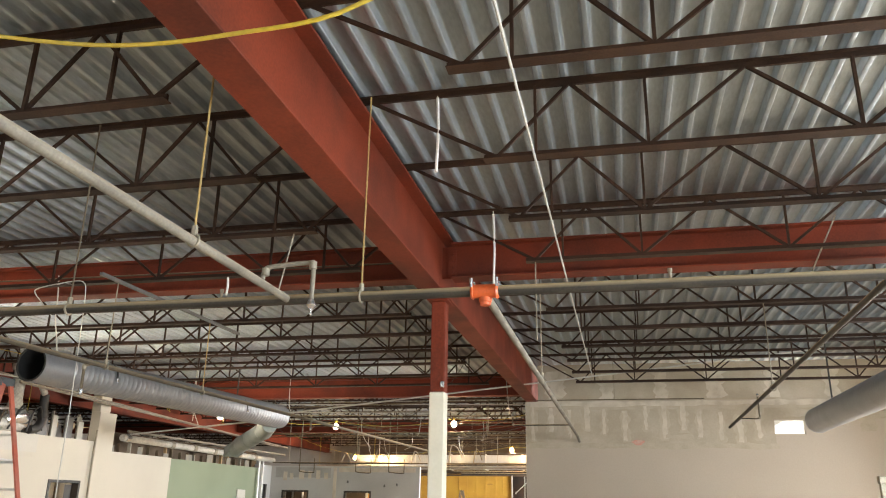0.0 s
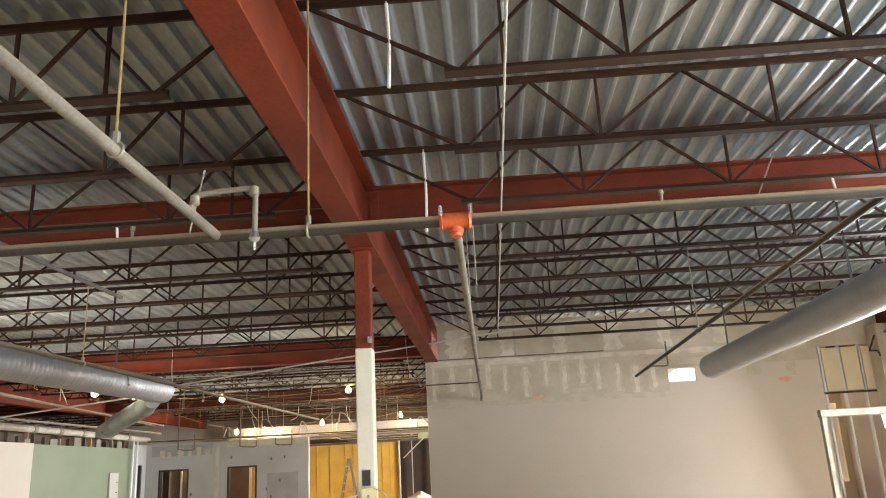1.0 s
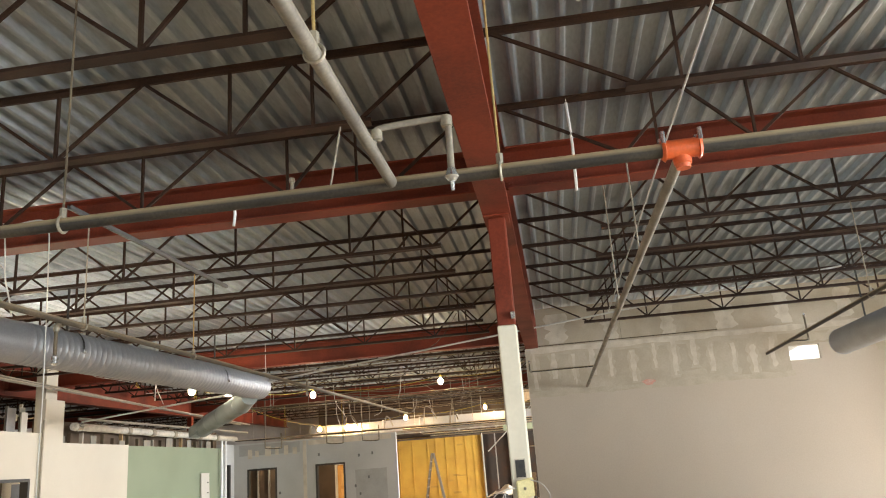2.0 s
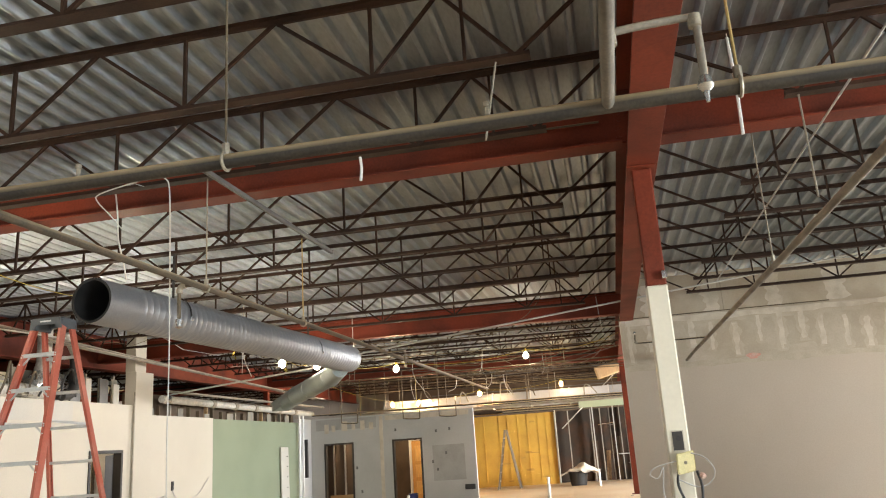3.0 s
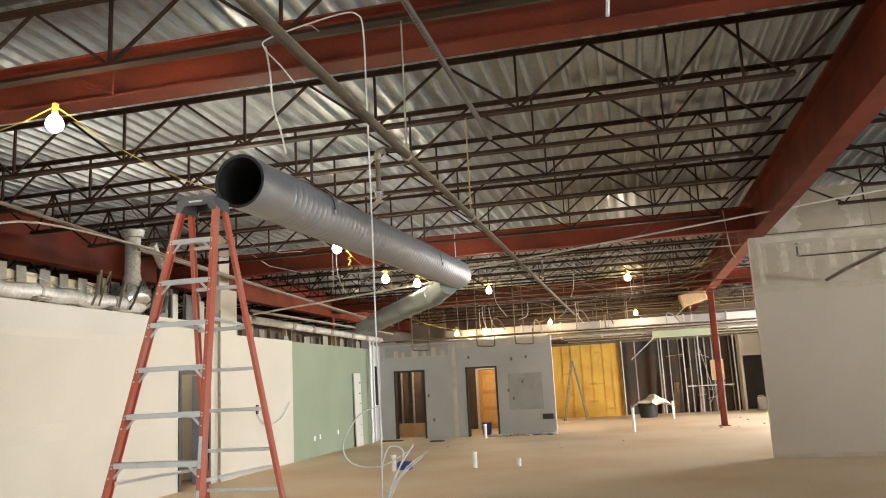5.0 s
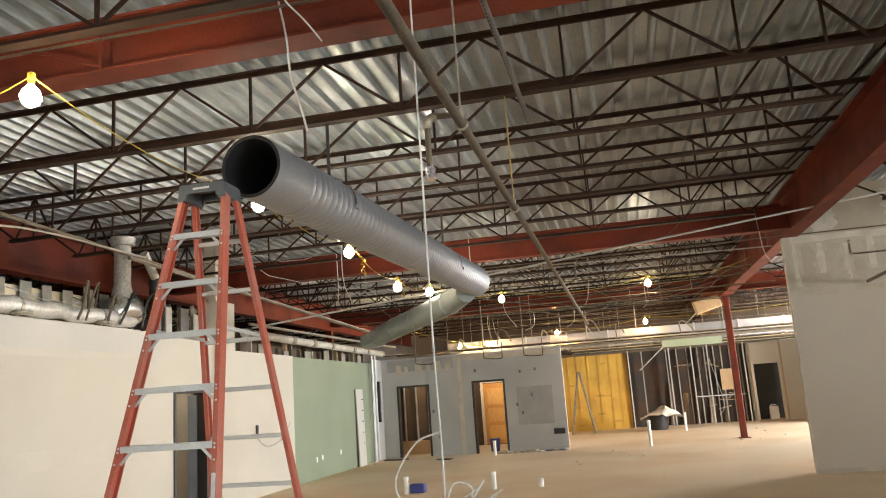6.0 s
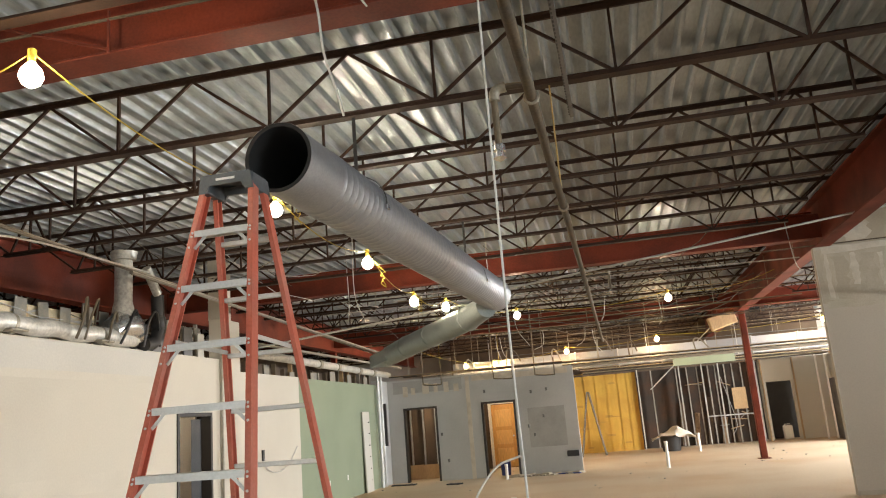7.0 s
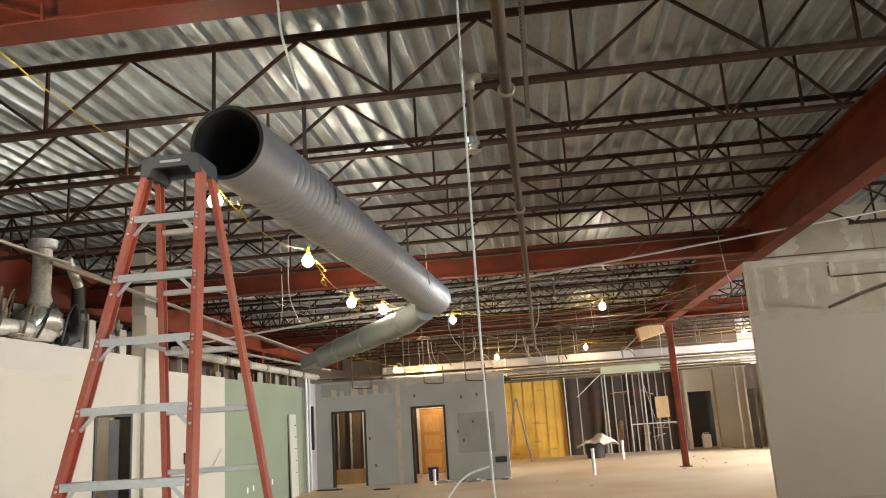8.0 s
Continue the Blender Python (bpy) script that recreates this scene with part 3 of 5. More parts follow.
def column(x, y, painted):
    c = thing("steel_column", "square steel column, red primer above ivory paint" if painted else "square steel column in red-brown primer", "column", (x, y, 0), 0, "steel columns")
    w = 0.086
    if painted:
        part("lower_shaft", Shape().soft_box(-w - 0.004, -w - 0.004, 0, w + 0.004, w + 0.004, 2.97, 0.012), COLUMN_WHITE, c, "ivory painted lower shaft")
        part("upper_shaft", Shape().soft_box(-w, -w, 2.97, w, w, BEAM_LOW - 0.015, 0.012), PRIMER, c, "red primed upper shaft")
    else:
        part("shaft", Shape().soft_box(-w, -w, 0.02, w, w, BEAM_LOW - 0.015, 0.012), PRIMER, c)
        part("base_plate", Shape().soft_box(-0.16, -0.16, 0, 0.16, 0.16, 0.02, 0.004), PRIMER, c)
    part("cap_plate", Shape().soft_box(-0.125, -0.16, BEAM_LOW - 0.015, 0.125, 0.16, BEAM_LOW - 0.001, 0.003), PRIMER, c)
    return c


column(GIRDER_X - 0.01, TIE_Y[0], True)
column(GIRDER_X - 0.03, 27.9, False)
for px, py in ((WEST_X, TIE_Y[0]), (WEST_X, 27.95), (EAST_X, TIE_Y[0]), (EAST_X, TIE_Y[1])):
    column(px, py, False)


TEE = [(-0.05, 0), (0.05, 0), (0.05, -0.006), (0.012, -0.006), (0.012, -0.048), (-0.012, -0.048), (-0.012, -0.006), (-0.05, -0.006)]


def joist(x0, x1, nodes, label):
    """An open-web joist between two girders: double-angle chords, web bars that meet at the lower nodes."""
    j = thing("roof_joist", label, "joist", (0, 0, 0), 0, "roof joists")
    top, low = DECK_Z - 0.004, 4.26
    part("top_chord", Shape().prism(TEE, (x0 - 0.1, 0, top), (x1 + 0.1, 0, top)), JOIST, j)
    part("bottom_chord", Shape().prism([(a, -b) for a, b in TEE], (nodes[0] - 0.1, 0, low), (nodes[-1] + 0.1, 0, low)), JOIST, j)
    zt, zb = top - 0.03, low + 0.025
    runs = [((x0 + 0.05, zt), (nodes[0], zb)), ((nodes[-1], zb), (x1 - 0.05, zt))]
    for p, q in zip(nodes, nodes[1:]):
        runs += [((p, zb), ((p + q) / 2, zt)), (((p + q) / 2, zt), (q, zb))]
    for (ax, az), (bx, bz) in runs:
        part("web_diagonal", Shape().bar((ax, 0, az), (bx, 0, bz), 0.024, 0.026), JOIST, j)
    up = Shape().bar((0, 0, zb), (0, 0, zt), 0.022, 0.03).mesh("web_post", JOIST)
    for p in [nodes[0] + 0.3, *nodes[1:-1], nodes[-1] - 0.35]:
        part("web_post", up, JOIST, j).location = (p, 0, 0)
    return j


JLAB = "rust-brown open-web steel joist under the roof deck"
JOIST_Y = [8.5 - 1.33 * k for k in range(11)] + [10.75 + 1.32 * k for k in range(6)] + [19.9 + 1.33 * k for k in range(6)] + [29.3 + 1.35 * k for k in range(6)]
BAYS = ((GIRDER_X + 0.13, EAST_X - 0.13, (-0.85, 0.28, 1.73, 3.18, 4.62, 5.65, 6.64)),
        (WEST_X + 0.13, GIRDER_X - 0.13, (-13.4, -12.8, -11.4, -9.92, -8.42, -6.92, -5.43, -3.97, -2.95)),
        (-21.9, WEST_X - 0.13, (-20.8, -19.4, -18.0, -16.6, -15.5)))
for x0, x1, nodes in BAYS:
    first = joist(x0, x1, nodes, JLAB)
    first.location.y = JOIST_Y[0]
    for y in JOIST_Y[1:]:
        copy_thing(first, pose(0, y, 0))


# ---- sprinkler piping ----
PIPE_Y, PIPE_Z = 5.75, 3.20


def pipe_run(label, pts, r, material, name="sprinkler_pipe"):
    t = thing(name, label, "pipe", pts[0])
    o = Vector(pts[0])
    part("pipe", Shape().tube([Vector(p) - o for p in pts], r, 14), material, t, smooth=True)
    return t


def collar(t, c, axis, r, length, material, name="coupling", label=""):
    """A sleeve round a pipe, centred on c in the world."""
    c, a = Vector(c) - t.location, Vector(axis).normalized()
    prof = [(-0.5, 0.8), (-0.5, 1), (-0.3, 1.08), (0.3, 1.08), (0.5, 1), (0.5, 0.8)]
    return part(name, Shape().tube([c + a * k * length for k, _ in prof], r, 14, True, [r * q for _, q in prof]), material, t, label, True)


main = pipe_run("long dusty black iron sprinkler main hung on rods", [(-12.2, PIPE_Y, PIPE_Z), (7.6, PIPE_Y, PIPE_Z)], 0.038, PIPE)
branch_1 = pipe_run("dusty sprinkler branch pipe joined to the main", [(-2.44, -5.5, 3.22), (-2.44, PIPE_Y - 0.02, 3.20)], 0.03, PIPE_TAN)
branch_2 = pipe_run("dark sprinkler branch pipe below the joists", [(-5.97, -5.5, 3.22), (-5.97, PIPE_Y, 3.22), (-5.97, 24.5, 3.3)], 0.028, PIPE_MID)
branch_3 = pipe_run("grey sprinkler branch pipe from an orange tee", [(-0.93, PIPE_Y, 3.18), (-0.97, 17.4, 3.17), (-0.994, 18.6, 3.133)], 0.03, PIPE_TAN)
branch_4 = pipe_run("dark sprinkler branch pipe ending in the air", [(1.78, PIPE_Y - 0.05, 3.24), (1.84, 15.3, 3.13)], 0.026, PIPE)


def hanger(x, y, z, rod_top, ring_r, material, label):
    """A clevis ring round a pipe on a threaded rod."""
    t = thing("pipe_hanger", label, "hanger", (x, y, z), 0, "pipe hangers")
    part("rod", Shape().tube([(0, 0, ring_r + 0.02), (0, 0, rod_top - z)], 0.007, 8), material, t)
    a = [2 * math.pi * k / 20 for k in range(21)]
    part("ring", Shape().tube([(0.0, ring_r * math.sin(q), ring_r * math.cos(q)) for q in a], 0.009, 6, False), FITTING, t, smooth=True)
    part("nut", Shape().tube([(0, 0, ring_r - 0.01), (0, 0, ring_r + 0.05)], 0.02, 6), FITTING, t)
    return t


for hx in (-10.6, -6.9, -4.35, -1.86, 2.1, 5.0):
    hanger(hx, PIPE_Y, PIPE_Z, 4.86, 0.046, YELLOW_ROD if hx in (-1.86,) else PIPE_MID, "iron pipe hanger with a threaded rod up to the deck")
h = hanger(-2.44, 4.37, 3.21, 4.86, 0.036, YELLOW_ROD, "ring hanger on a yellowed rod")
h.rotation_euler.z = radians(90)

# orange grooved tee
tee = thing("grooved_tee", "bright orange grooved tee coupling with bolts on the main", "coupling", (-0.93, PIPE_Y, PIPE_Z))
part("body", Shape().tube([(-0.1, 0, 0), (-0.085, 0, 0), (-0.08, 0, 0), (0.08, 0, 0), (0.085, 0, 0), (0.1, 0, 0)], 0.05, 18, True, [0.05, 0.062, 0.05, 0.05, 0.062, 0.05]), ORANGE, tee, smooth=True)
part("outlet", Shape().tube([(0, 0.02, -0.02), (0, 0.02, -0.075), (0, 0.02, -0.08), (0, 0.02, -0.1)], 0.04, 16, True, [0.05, 0.046, 0.04, 0.036]), ORANGE, tee, smooth=True)
for k in (-1, 1):
    for yy in (-0.05, 0.05):
        part("bolt", Shape().tube([(k * 0.092, yy, 0.02), (k * 0.092, yy, 0.085)], 0.012, 6), CHROME, tee)

# sprinkler arm beside the tee of the first branch
arm = thing("sprinkler_drop", "pipe arm with elbows and a bright sprinkler head", "sprinkler", (-2.40, 5.30, 3.22))
part("arm_pipe", Shape().tube(curve_pts([(-0.04, 0.0, 0.0), (-0.03, 0.0, 0.07), (0.02, 0.0, 0.10), (0.30, 0.03, 0.125), (0.325, 0.03, 0.10), (0.325, 0.03, -0.15)], 5), 0.017, 10), PIPE_TAN, arm, smooth=True)
for c in ((0.32, 0.03, 0.11), (-0.02, 0, 0.07)):
    part("elbow", Shape().tube([Vector(c) + Vector((0, 0, k)) for k in (-0.035, -0.03, 0.02, 0.025)], 0.027, 10, True, [0.02, 0.028, 0.028, 0.015]), FITTING, arm, smooth=True)
part("head", Shape().tube([(0.325, 0.03, q - 0.05) for q in (-0.09, -0.115, -0.13, -0.15, -0.155, -0.2)], 0.02, 12, True, [0.02, 0.028, 0.034, 0.02, 0.012, 0.008]), CHROME, arm, "bright metal sprinkler head", True)
collar(branch_1, (-2.44, 5.30, 3.2), (0, 1, 0), 0.038, 0.12, FITTING)
collar(branch_1, (-2.44, 5.66, 3.2), (0, 1, 0), 0.034, 0.06, FITTING)
collar(branch_3, (-0.95, 16.3, 3.2), (0, 1, 0), 0.04, 0.1, FITTING)
collar(branch_4, (1.78, 5.9, 3.24), (0, 1, 0), 0.036, 0.1, FITTING)
collar(branch_2, (-5.97, 6.0, 3.22), (0, 1, 0), 0.036, 0.08, FITTING)
arm = thing("sprinkler_drop", "tan elbow arm with a drop pipe and bright coupling", "sprinkler", (-5.97, 5.36, 3.22))
part("arm_pipe", Shape().tube(curve_pts([(0, 0, 0), (0, -0.005, 0.09), (-0.02, -0.01, 0.115), (-0.24, -0.03, 0.118), (-0.255, -0.03, 0.10), (-0.255, -0.03, -0.22)], 5), 0.018, 12), PIPE_TAN, arm, smooth=True)
part("elbow", Shape().tube(curve_pts([(0, 0, 0.02), (0, -0.004, 0.07), (-0.012, -0.01, 0.108), (-0.05, -0.012, 0.117)], 4), 0.029, 12), RUST_TAN, arm, "rusty tan threaded elbow", True)
part("elbow", Shape().tube(curve_pts([(-0.22, -0.03, 0.118), (-0.25, -0.03, 0.11), (-0.255, -0.03, 0.075)], 4), 0.026, 12), FITTING, arm, smooth=True)
part("coupling", Shape().tube([(-0.255, -0.03, z) for z in (-0.17, -0.175, -0.205, -0.21, -0.235, -0.24)], 0.03, 14, True, [0.02, 0.026, 0.026, 0.036, 0.036, 0.02]), CHROME, arm, "bright threaded coupling", True)
part("head", Shape().tube([(-0.255, -0.03, z) for z in (-0.24, -0.27, -0.275, -0.30)], 0.02, 12, True, [0.018, 0.016, 0.026, 0.012]), CHROME, arm, "bright sprinkler head", True)
collar(branch_2, (-5.97, 5.37, 3.22), (0, 1, 0), 0.038, 0.13, RUST_TAN, label="rusty tan tee fitting")
collar(branch_2, (-5.97, 5.62, 3.22), (0, 1, 0), 0.032, 0.02, FITTING)
for k, x in enumerate((-9.0, -5.2, -3.0, 0.35, 3.9)):
    n = thing("pipe_nipple", "short capped nipple on top of the main", "pipe fitting", (x, PIPE_Y, PIPE_Z + 0.03))
    part("stem", Shape().tube([(0, 0, 0), (0, 0, 0.05), (0, 0, 0.052), (0, 0, 0.075)], 0.012, 10, True, [0.011, 0.011, 0.017, 0.016]), FITTING, n, smooth=True)


# ---- round ducts ----
def round_duct(a, b, r, label, open_mouth, ridge=1.017):
    a, b = Vector(a), Vector(b)
    t = thing("round_duct", label, "duct", a)
    d = b - a
    n = int(d.length / 0.11)
    pts, rad = [], []
    for k in range(n):
        plain = open_mouth and d.length * k / n < 0.5
        for off, q in ((0, 1.0), (0.35, 1.0), (0.5, 1.0 if plain else ridge), (0.65, 1.0)):
            pts.append(d * ((k + off) / n))
            rad.append(r * q)
    pts.append(d)
    rad.append(r)
    part("shell", Shape().tube(pts, r, 36, not open_mouth, rad), DUCT, t, smooth=True)
    u = d.normalized()
    if open_mouth:
        # Black inner tube from the mouth, narrowing at the far end.
        part("lining", Shape().tube([u * 0.0, u * 0.002, d - u * 0.002, d], r * 0.9, 36, False, [r * 0.995, r * 0.89, r * 0.89, r * 0.1]), DUCT_IN, t, "black inner face of the duct", True)
        part("end_cap", Shape().tube([d - u * 0.03, d, d + u * 0.004], r, 36, True, [r * 1.02, r * 1.03, r * 0.98]), DUCT, t, smooth=True)
    part("collar", Shape().tube([u * -0.004, u * -0.004, u * 0.05, u * 0.055], r, 36, False, [r * 0.9, r * 1.045, r * 1.045, r]), DUCT, t, smooth=True)
    for f in (0.5,):
        part("joint_band", Shape().tube([d * f - u * 0.05, d * f - u * 0.045, d * f + u * 0.045, d * f + u * 0.05], r, 36, False, [r, r * 1.03, r * 1.03, r]), DUCT, t, smooth=True)
    return t


duct_l = round_duct((-7.71, 9.30, 3.44), (-7.41, 16.6, 3.51), 0.24, "long grey spiral duct with an open end, black inside, hung from straps", True, 1.029)
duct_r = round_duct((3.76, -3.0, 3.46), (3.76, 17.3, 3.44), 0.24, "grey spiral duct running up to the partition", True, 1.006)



def strap(x, y, z0, label):
    st = thing("duct_strap", label, "hanger", (x, y, z0))
    part("strap", Shape().box(-0.015, -0.004, -0.06, 0.015, 0.004, 4.262 - z0), BLACK_STEEL, st)
    strap_band(st, 3.475 - z0)


def strap_band(parent, z):
    """The strap's arc from the duct's top down one side to a bright clip."""
    n, r0, r1 = 12, 0.247, 0.251
    arc = [math.radians(92 - 100 * k / n) for k in range(n + 1)]
    v = [(e * math.cos(q), w, z + e * math.sin(q)) for w in (-0.016, 0.016) for e in (r0, r1) for q in arc]
    m = n + 1
    f = [(a * m + k, a * m + k + 1, b * m + k + 1, b * m + k) for a, b in ((0, 1), (1, 3), (3, 2), (2, 0)) for k in range(n)]
    part("band", Shape().add(v, f), BLACK_STEEL, parent, "dark strap down the duct's side", True)
    part("clip", Shape().soft_box(0.246, -0.024, z - 0.07, 0.268, 0.024, z - 0.02, 0.005), CHROME, parent, "bright strap clip")


for y in (10.75, 14.71):
    strap(-7.71 + 0.3 * (y - 9.3) / 7.3, y, 3.69, "dark steel strap holding the round duct")
for x, y, z in ((3.76, 16.03, 3.72), (3.76, 10.75, 3.72), (3.76, 5.84, 3.72)):
    st = thing("duct_strap", "dark steel strap holding the long duct", "hanger", (x, y, z))
    part("strap", Shape().box(-0.015, -0.004, -0.04, 0.015, 0.004, 4.9 - z), BLACK_STEEL, st)

take_off = thing("duct_takeoff", "pale sheet-metal branch duct running down to a wall boot", "duct", (-7.55, 16.2, 3.35))
pts = [(0, 0.25, -0.02), (-0.4, 0.8, -0.1), (-1.3, 2.0, -0.18), (-2.0, 2.9, -0.24), (-2.6, 3.75, -0.3)]
part("tube", Shape().tube(pts, 0.2, 24, True, [0.17, 0.2, 0.2, 0.2, 0.2]), DUCT_PALE, take_off, smooth=True)
for q in (1, 2, 3):
    a, b = Vector(pts[q]), Vector(pts[q + 1])
    u = (b - a).normalized()
    part("joint_band", Shape().tube([a - u * 0.03, a - u * 0.02, a + u * 0.02, a + u * 0.03], 0.2, 24, False, [0.2, 0.21, 0.21, 0.2]), DUCT_PALE, take_off, smooth=True)
part("boot", Shape().bar((-2.45, 3.55, -0.3), (-3.05, 4.4, -0.35), 0.4, 0.24), DUCT_PALE, take_off)


# ---- stepladder ----
def step_ladder(at, rz):
    t = thing("step_ladder", "tall orange fibreglass stepladder with aluminium steps and a grey top cap", "ladder", at, rz)
    top = 3.125
    fy, by = lambda z: -0.06 - 0.98 * (top - z) / top * 0.85, lambda z: 0.06 + 0.78 * (top - z) / top
    hw = lambda z: 0.15 + 0.306 * (top - z) / top
    bw = lambda z: 0.15 + 0.265 * (top - z) / top

    def rail(y_of, k, name, w, dpt):
        half = hw if name == "front_rail" else bw
        a, b = Vector((k * half(0.0), y_of(0.0), 0.0)), Vector((k * half(top), y_of(top), top))
        c = [(-w / 2, -dpt / 2), (w / 2, -dpt / 2), (w / 2, -dpt / 2 + 0.007), (-w / 2 + 0.009, -dpt / 2 + 0.007), (-w / 2 + 0.009, dpt / 2 - 0.007), (w / 2, dpt / 2 - 0.007), (w / 2, dpt / 2), (-w / 2, dpt / 2)]
        r = part(name, Shape().prism([(-k * p, q) for p, q in c], a, b, (1, 0, 0)), LADDER, t)
        part("foot", Shape().soft_box(a.x - 0.03, a.y - 0.045, 0.0, a.x + 0.03, a.y + 0.045, 0.06, 0.006), CAP, r, "black rubber foot")
        if k > 0 and name == "front_rail":
            for z0, z1, m in ((0.86, 0.99, PALE), (1.13, 1.34, PALE)):
                part("sticker", Shape().prism([(-0.013, dpt / 2 + 0.0004), (0.013, dpt / 2 + 0.0004), (0.013, dpt / 2 + 0.0014), (-0.013, dpt / 2 + 0.0014)], a.lerp(b, z0 / top), a.lerp(b, z1 / top), (1, 0, 0)), m, r, "worn rail sticker")

    for k in (-1, 1):
        rail(fy, k, "front_rail", 0.032, 0.075)
        rail(by, k, "back_rail", 0.028, 0.06)
    rivet = Shape().tube([(0, 0.004, 0), (0, -0.003, 0), (0, -0.005, 0)], 0.006, 8, True, [0.007, 0.007, 0.003]).mesh("rivet", ALUMINIUM, True)
    for i in range(1, 10):
        z = 0.196 + 0.331 * (i - 1)
        w, y = hw(z) - 0.012, fy(z)
        c = [(-0.045, -0.038), (-0.041, -0.038), (-0.041, -0.006), (0.041, -0.006), (0.041, -0.028), (0.045, -0.028), (0.045, 0), (-0.045, 0)]
        st = part("step", Shape().prism([(-p, q) for p, q in c], (-w, y, z), (w, y, z)), ALUMINIUM, t)
        for k in (-1, 1):
            part("brace", Shape().bar((k * (w - 0.07), y - 0.036, z - 0.03), (k * (w + 0.004), y - 0.036, z - 0.105), 0.004, 0.018), ALUMINIUM, st)
            for dz in (-0.012, -0.034, -0.1):
                part("rivet", rivet, ALUMINIUM, st).location = (k * hw(z + dz), fy(z + dz) - 0.039, z + dz)
        wb = bw(z) - 0.012
        part("back_bar", Shape().soft_box(-wb, by(z) - 0.014, z - 0.036, wb, by(z) + 0.014, z - 0.006, 0.004), ALUMINIUM, t)
    for z in (1.05, 2.2):
        for k in (-1, 1):
            part("spreader", Shape().bar((k * (hw(z) - 0.02), fy(z) + 0.02, z), (k * (bw(z) - 0.02), by(z) - 0.02, z - 0.02), 0.006, 0.025), ALUMINIUM, t)
    z0 = top - 0.045
    face = [(-0.172, 0), (-0.16, 0.1), (-0.148, 0.11), (0.148, 0.11), (0.16, 0.1), (0.172, 0), (0.125, 0), (0.1, 0.045), (-0.1, 0.045), (-0.125, 0)]
    s = Shape().prism([(q, r) for q, r in face], (0, -0.118, z0), (0, -0.1, z0), (1, 0, 0)).prism([(q, r) for q, r in face], (0, 0.1, z0), (0, 0.118, z0), (1, 0, 0))
    s.soft_box(-0.158, -0.1, z0 + 0.095, 0.158, 0.1, z0 + 0.109, 0.003)
    for k in (-1, 1):
        s.soft_box(k * 0.143 - 0.025, -0.1, z0 + 0.005, k * 0.143 + 0.025, 0.1, z0 + 0.095, 0.004)
    cap = part("top_cap", s, CAP, t, "dark grey moulded top cap")
    part("marking", Shape().box(-0.06, -0.1195, top + 0.024, 0.06, -0.1182, top + 0.038), PALE, cap, "pale moulded marking")
    return t


step_ladder((-7.815, 8.90, 0), 0)


# ---- string lights ----
def work_light(x, y, z, glass, label="bare work-light bulb glowing warm white on a cable"):
    t = thing("work_light", label, "lamp", (x, y, z), 0, "string of work lights")
    prof = [(0.075, 0.016), (0.055, 0.03), (0.025, 0.056), (-0.02, 0.068), (-0.06, 0.05), (-0.085, 0.012)]
    part("bulb", Shape().tube([(0, 0, q) for q, _ in prof], 0.05, 16, True, [r for _, r in prof]), glass, t, "glowing bulb", True)
    part("socket", Shape().tube([(0, 0, 0.07), (0, 0, 0.15), (0, 0, 0.16)], 0.022, 10, True, [0.022, 0.026, 0.012]), YELLOW_CABLE, t, "yellow plastic socket", True)
    return t


LIGHTS = [(-8.80, 8.36, 3.81), (-8.73, 11.5, 3.79), (-8.5, 13.6, 3.62), (-8.62, 16.2, 3.50), (-8.38, 17.4, 3.54), (-7.58, 20.6, 3.68), (-4.49, 21.4, 3.82),
          (-7.28, 31.0, 3.62), (-4.3, 31.4, 3.78), (-9.9, 32.2, 3.5), (-10.9, 31.9, 3.5), (0.9, 31.5, 3.9)]
# First two bulbs are unseen additions that brighten the near deck and joists.
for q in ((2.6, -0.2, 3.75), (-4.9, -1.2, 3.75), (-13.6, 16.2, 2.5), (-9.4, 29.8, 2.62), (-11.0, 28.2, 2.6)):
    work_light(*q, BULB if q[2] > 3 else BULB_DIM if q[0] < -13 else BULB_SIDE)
for i, q in enumerate(LIGHTS):
    work_light(*q, BULB if i < 7 else BULB_FAR)

# Emissive face makes the bright rectangle in the wall; no lamp is known there.
lit = thing("wall_light_box", "glowing white panel in an opening of the partition", "lamp", (3.485, WALL_R + 0.02, 3.45))
part("housing", Shape().box(-0.33, 0.06, -0.145, 0.33, 0.08, 0.145), WHITE_TRIM, lit)
part("lit_face", Shape().add([(-0.3, 0.03, -0.13), (0.3, 0.03, -0.13), (0.3, 0.03, 0.13), (-0.05, 0.03, 0.13), (-0.3, 0.03, 0.02)], [(0, 1, 2, 3, 4)]), LIT_PANEL, lit, "glowing white face")


# ---- cables and conduits ----
def line(name, label, category, pts, r, material, n=8, group=""):
    pts = [Vector(p) for p in pts]
    ob = part(name, Shape().tube([p - pts[0] for p in pts], r, n), material, None, label, True)
    ob.location = pts[0]
    return tagged(ob, category=category, group=group)


SK = 0.135
chain = [Vector(q) + Vector((0, 0, SK)) for q in LIGHTS[:7]]
pts = [Vector((-12.5, 8.9, 4.27))]
for a, b in zip([Vector((-11.0, 9.0, 4.25))] + chain, chain + [Vector((-2.2, 22.2, 4.27))]):
    pts += sag(a, b, 0.16, 10)[:-1]
pts.append(Vector((-2.2, 22.2, 4.27)))
line("light_cable", "yellow work-light cable drooping from bulb to bulb", "cable", pts, 0.005, YELLOW_CABLE)
far = [Vector(q) + Vector((0, 0, SK)) for q in (LIGHTS[10], LIGHTS[9], LIGHTS[7], LIGHTS[8], LIGHTS[11])]
pts = []
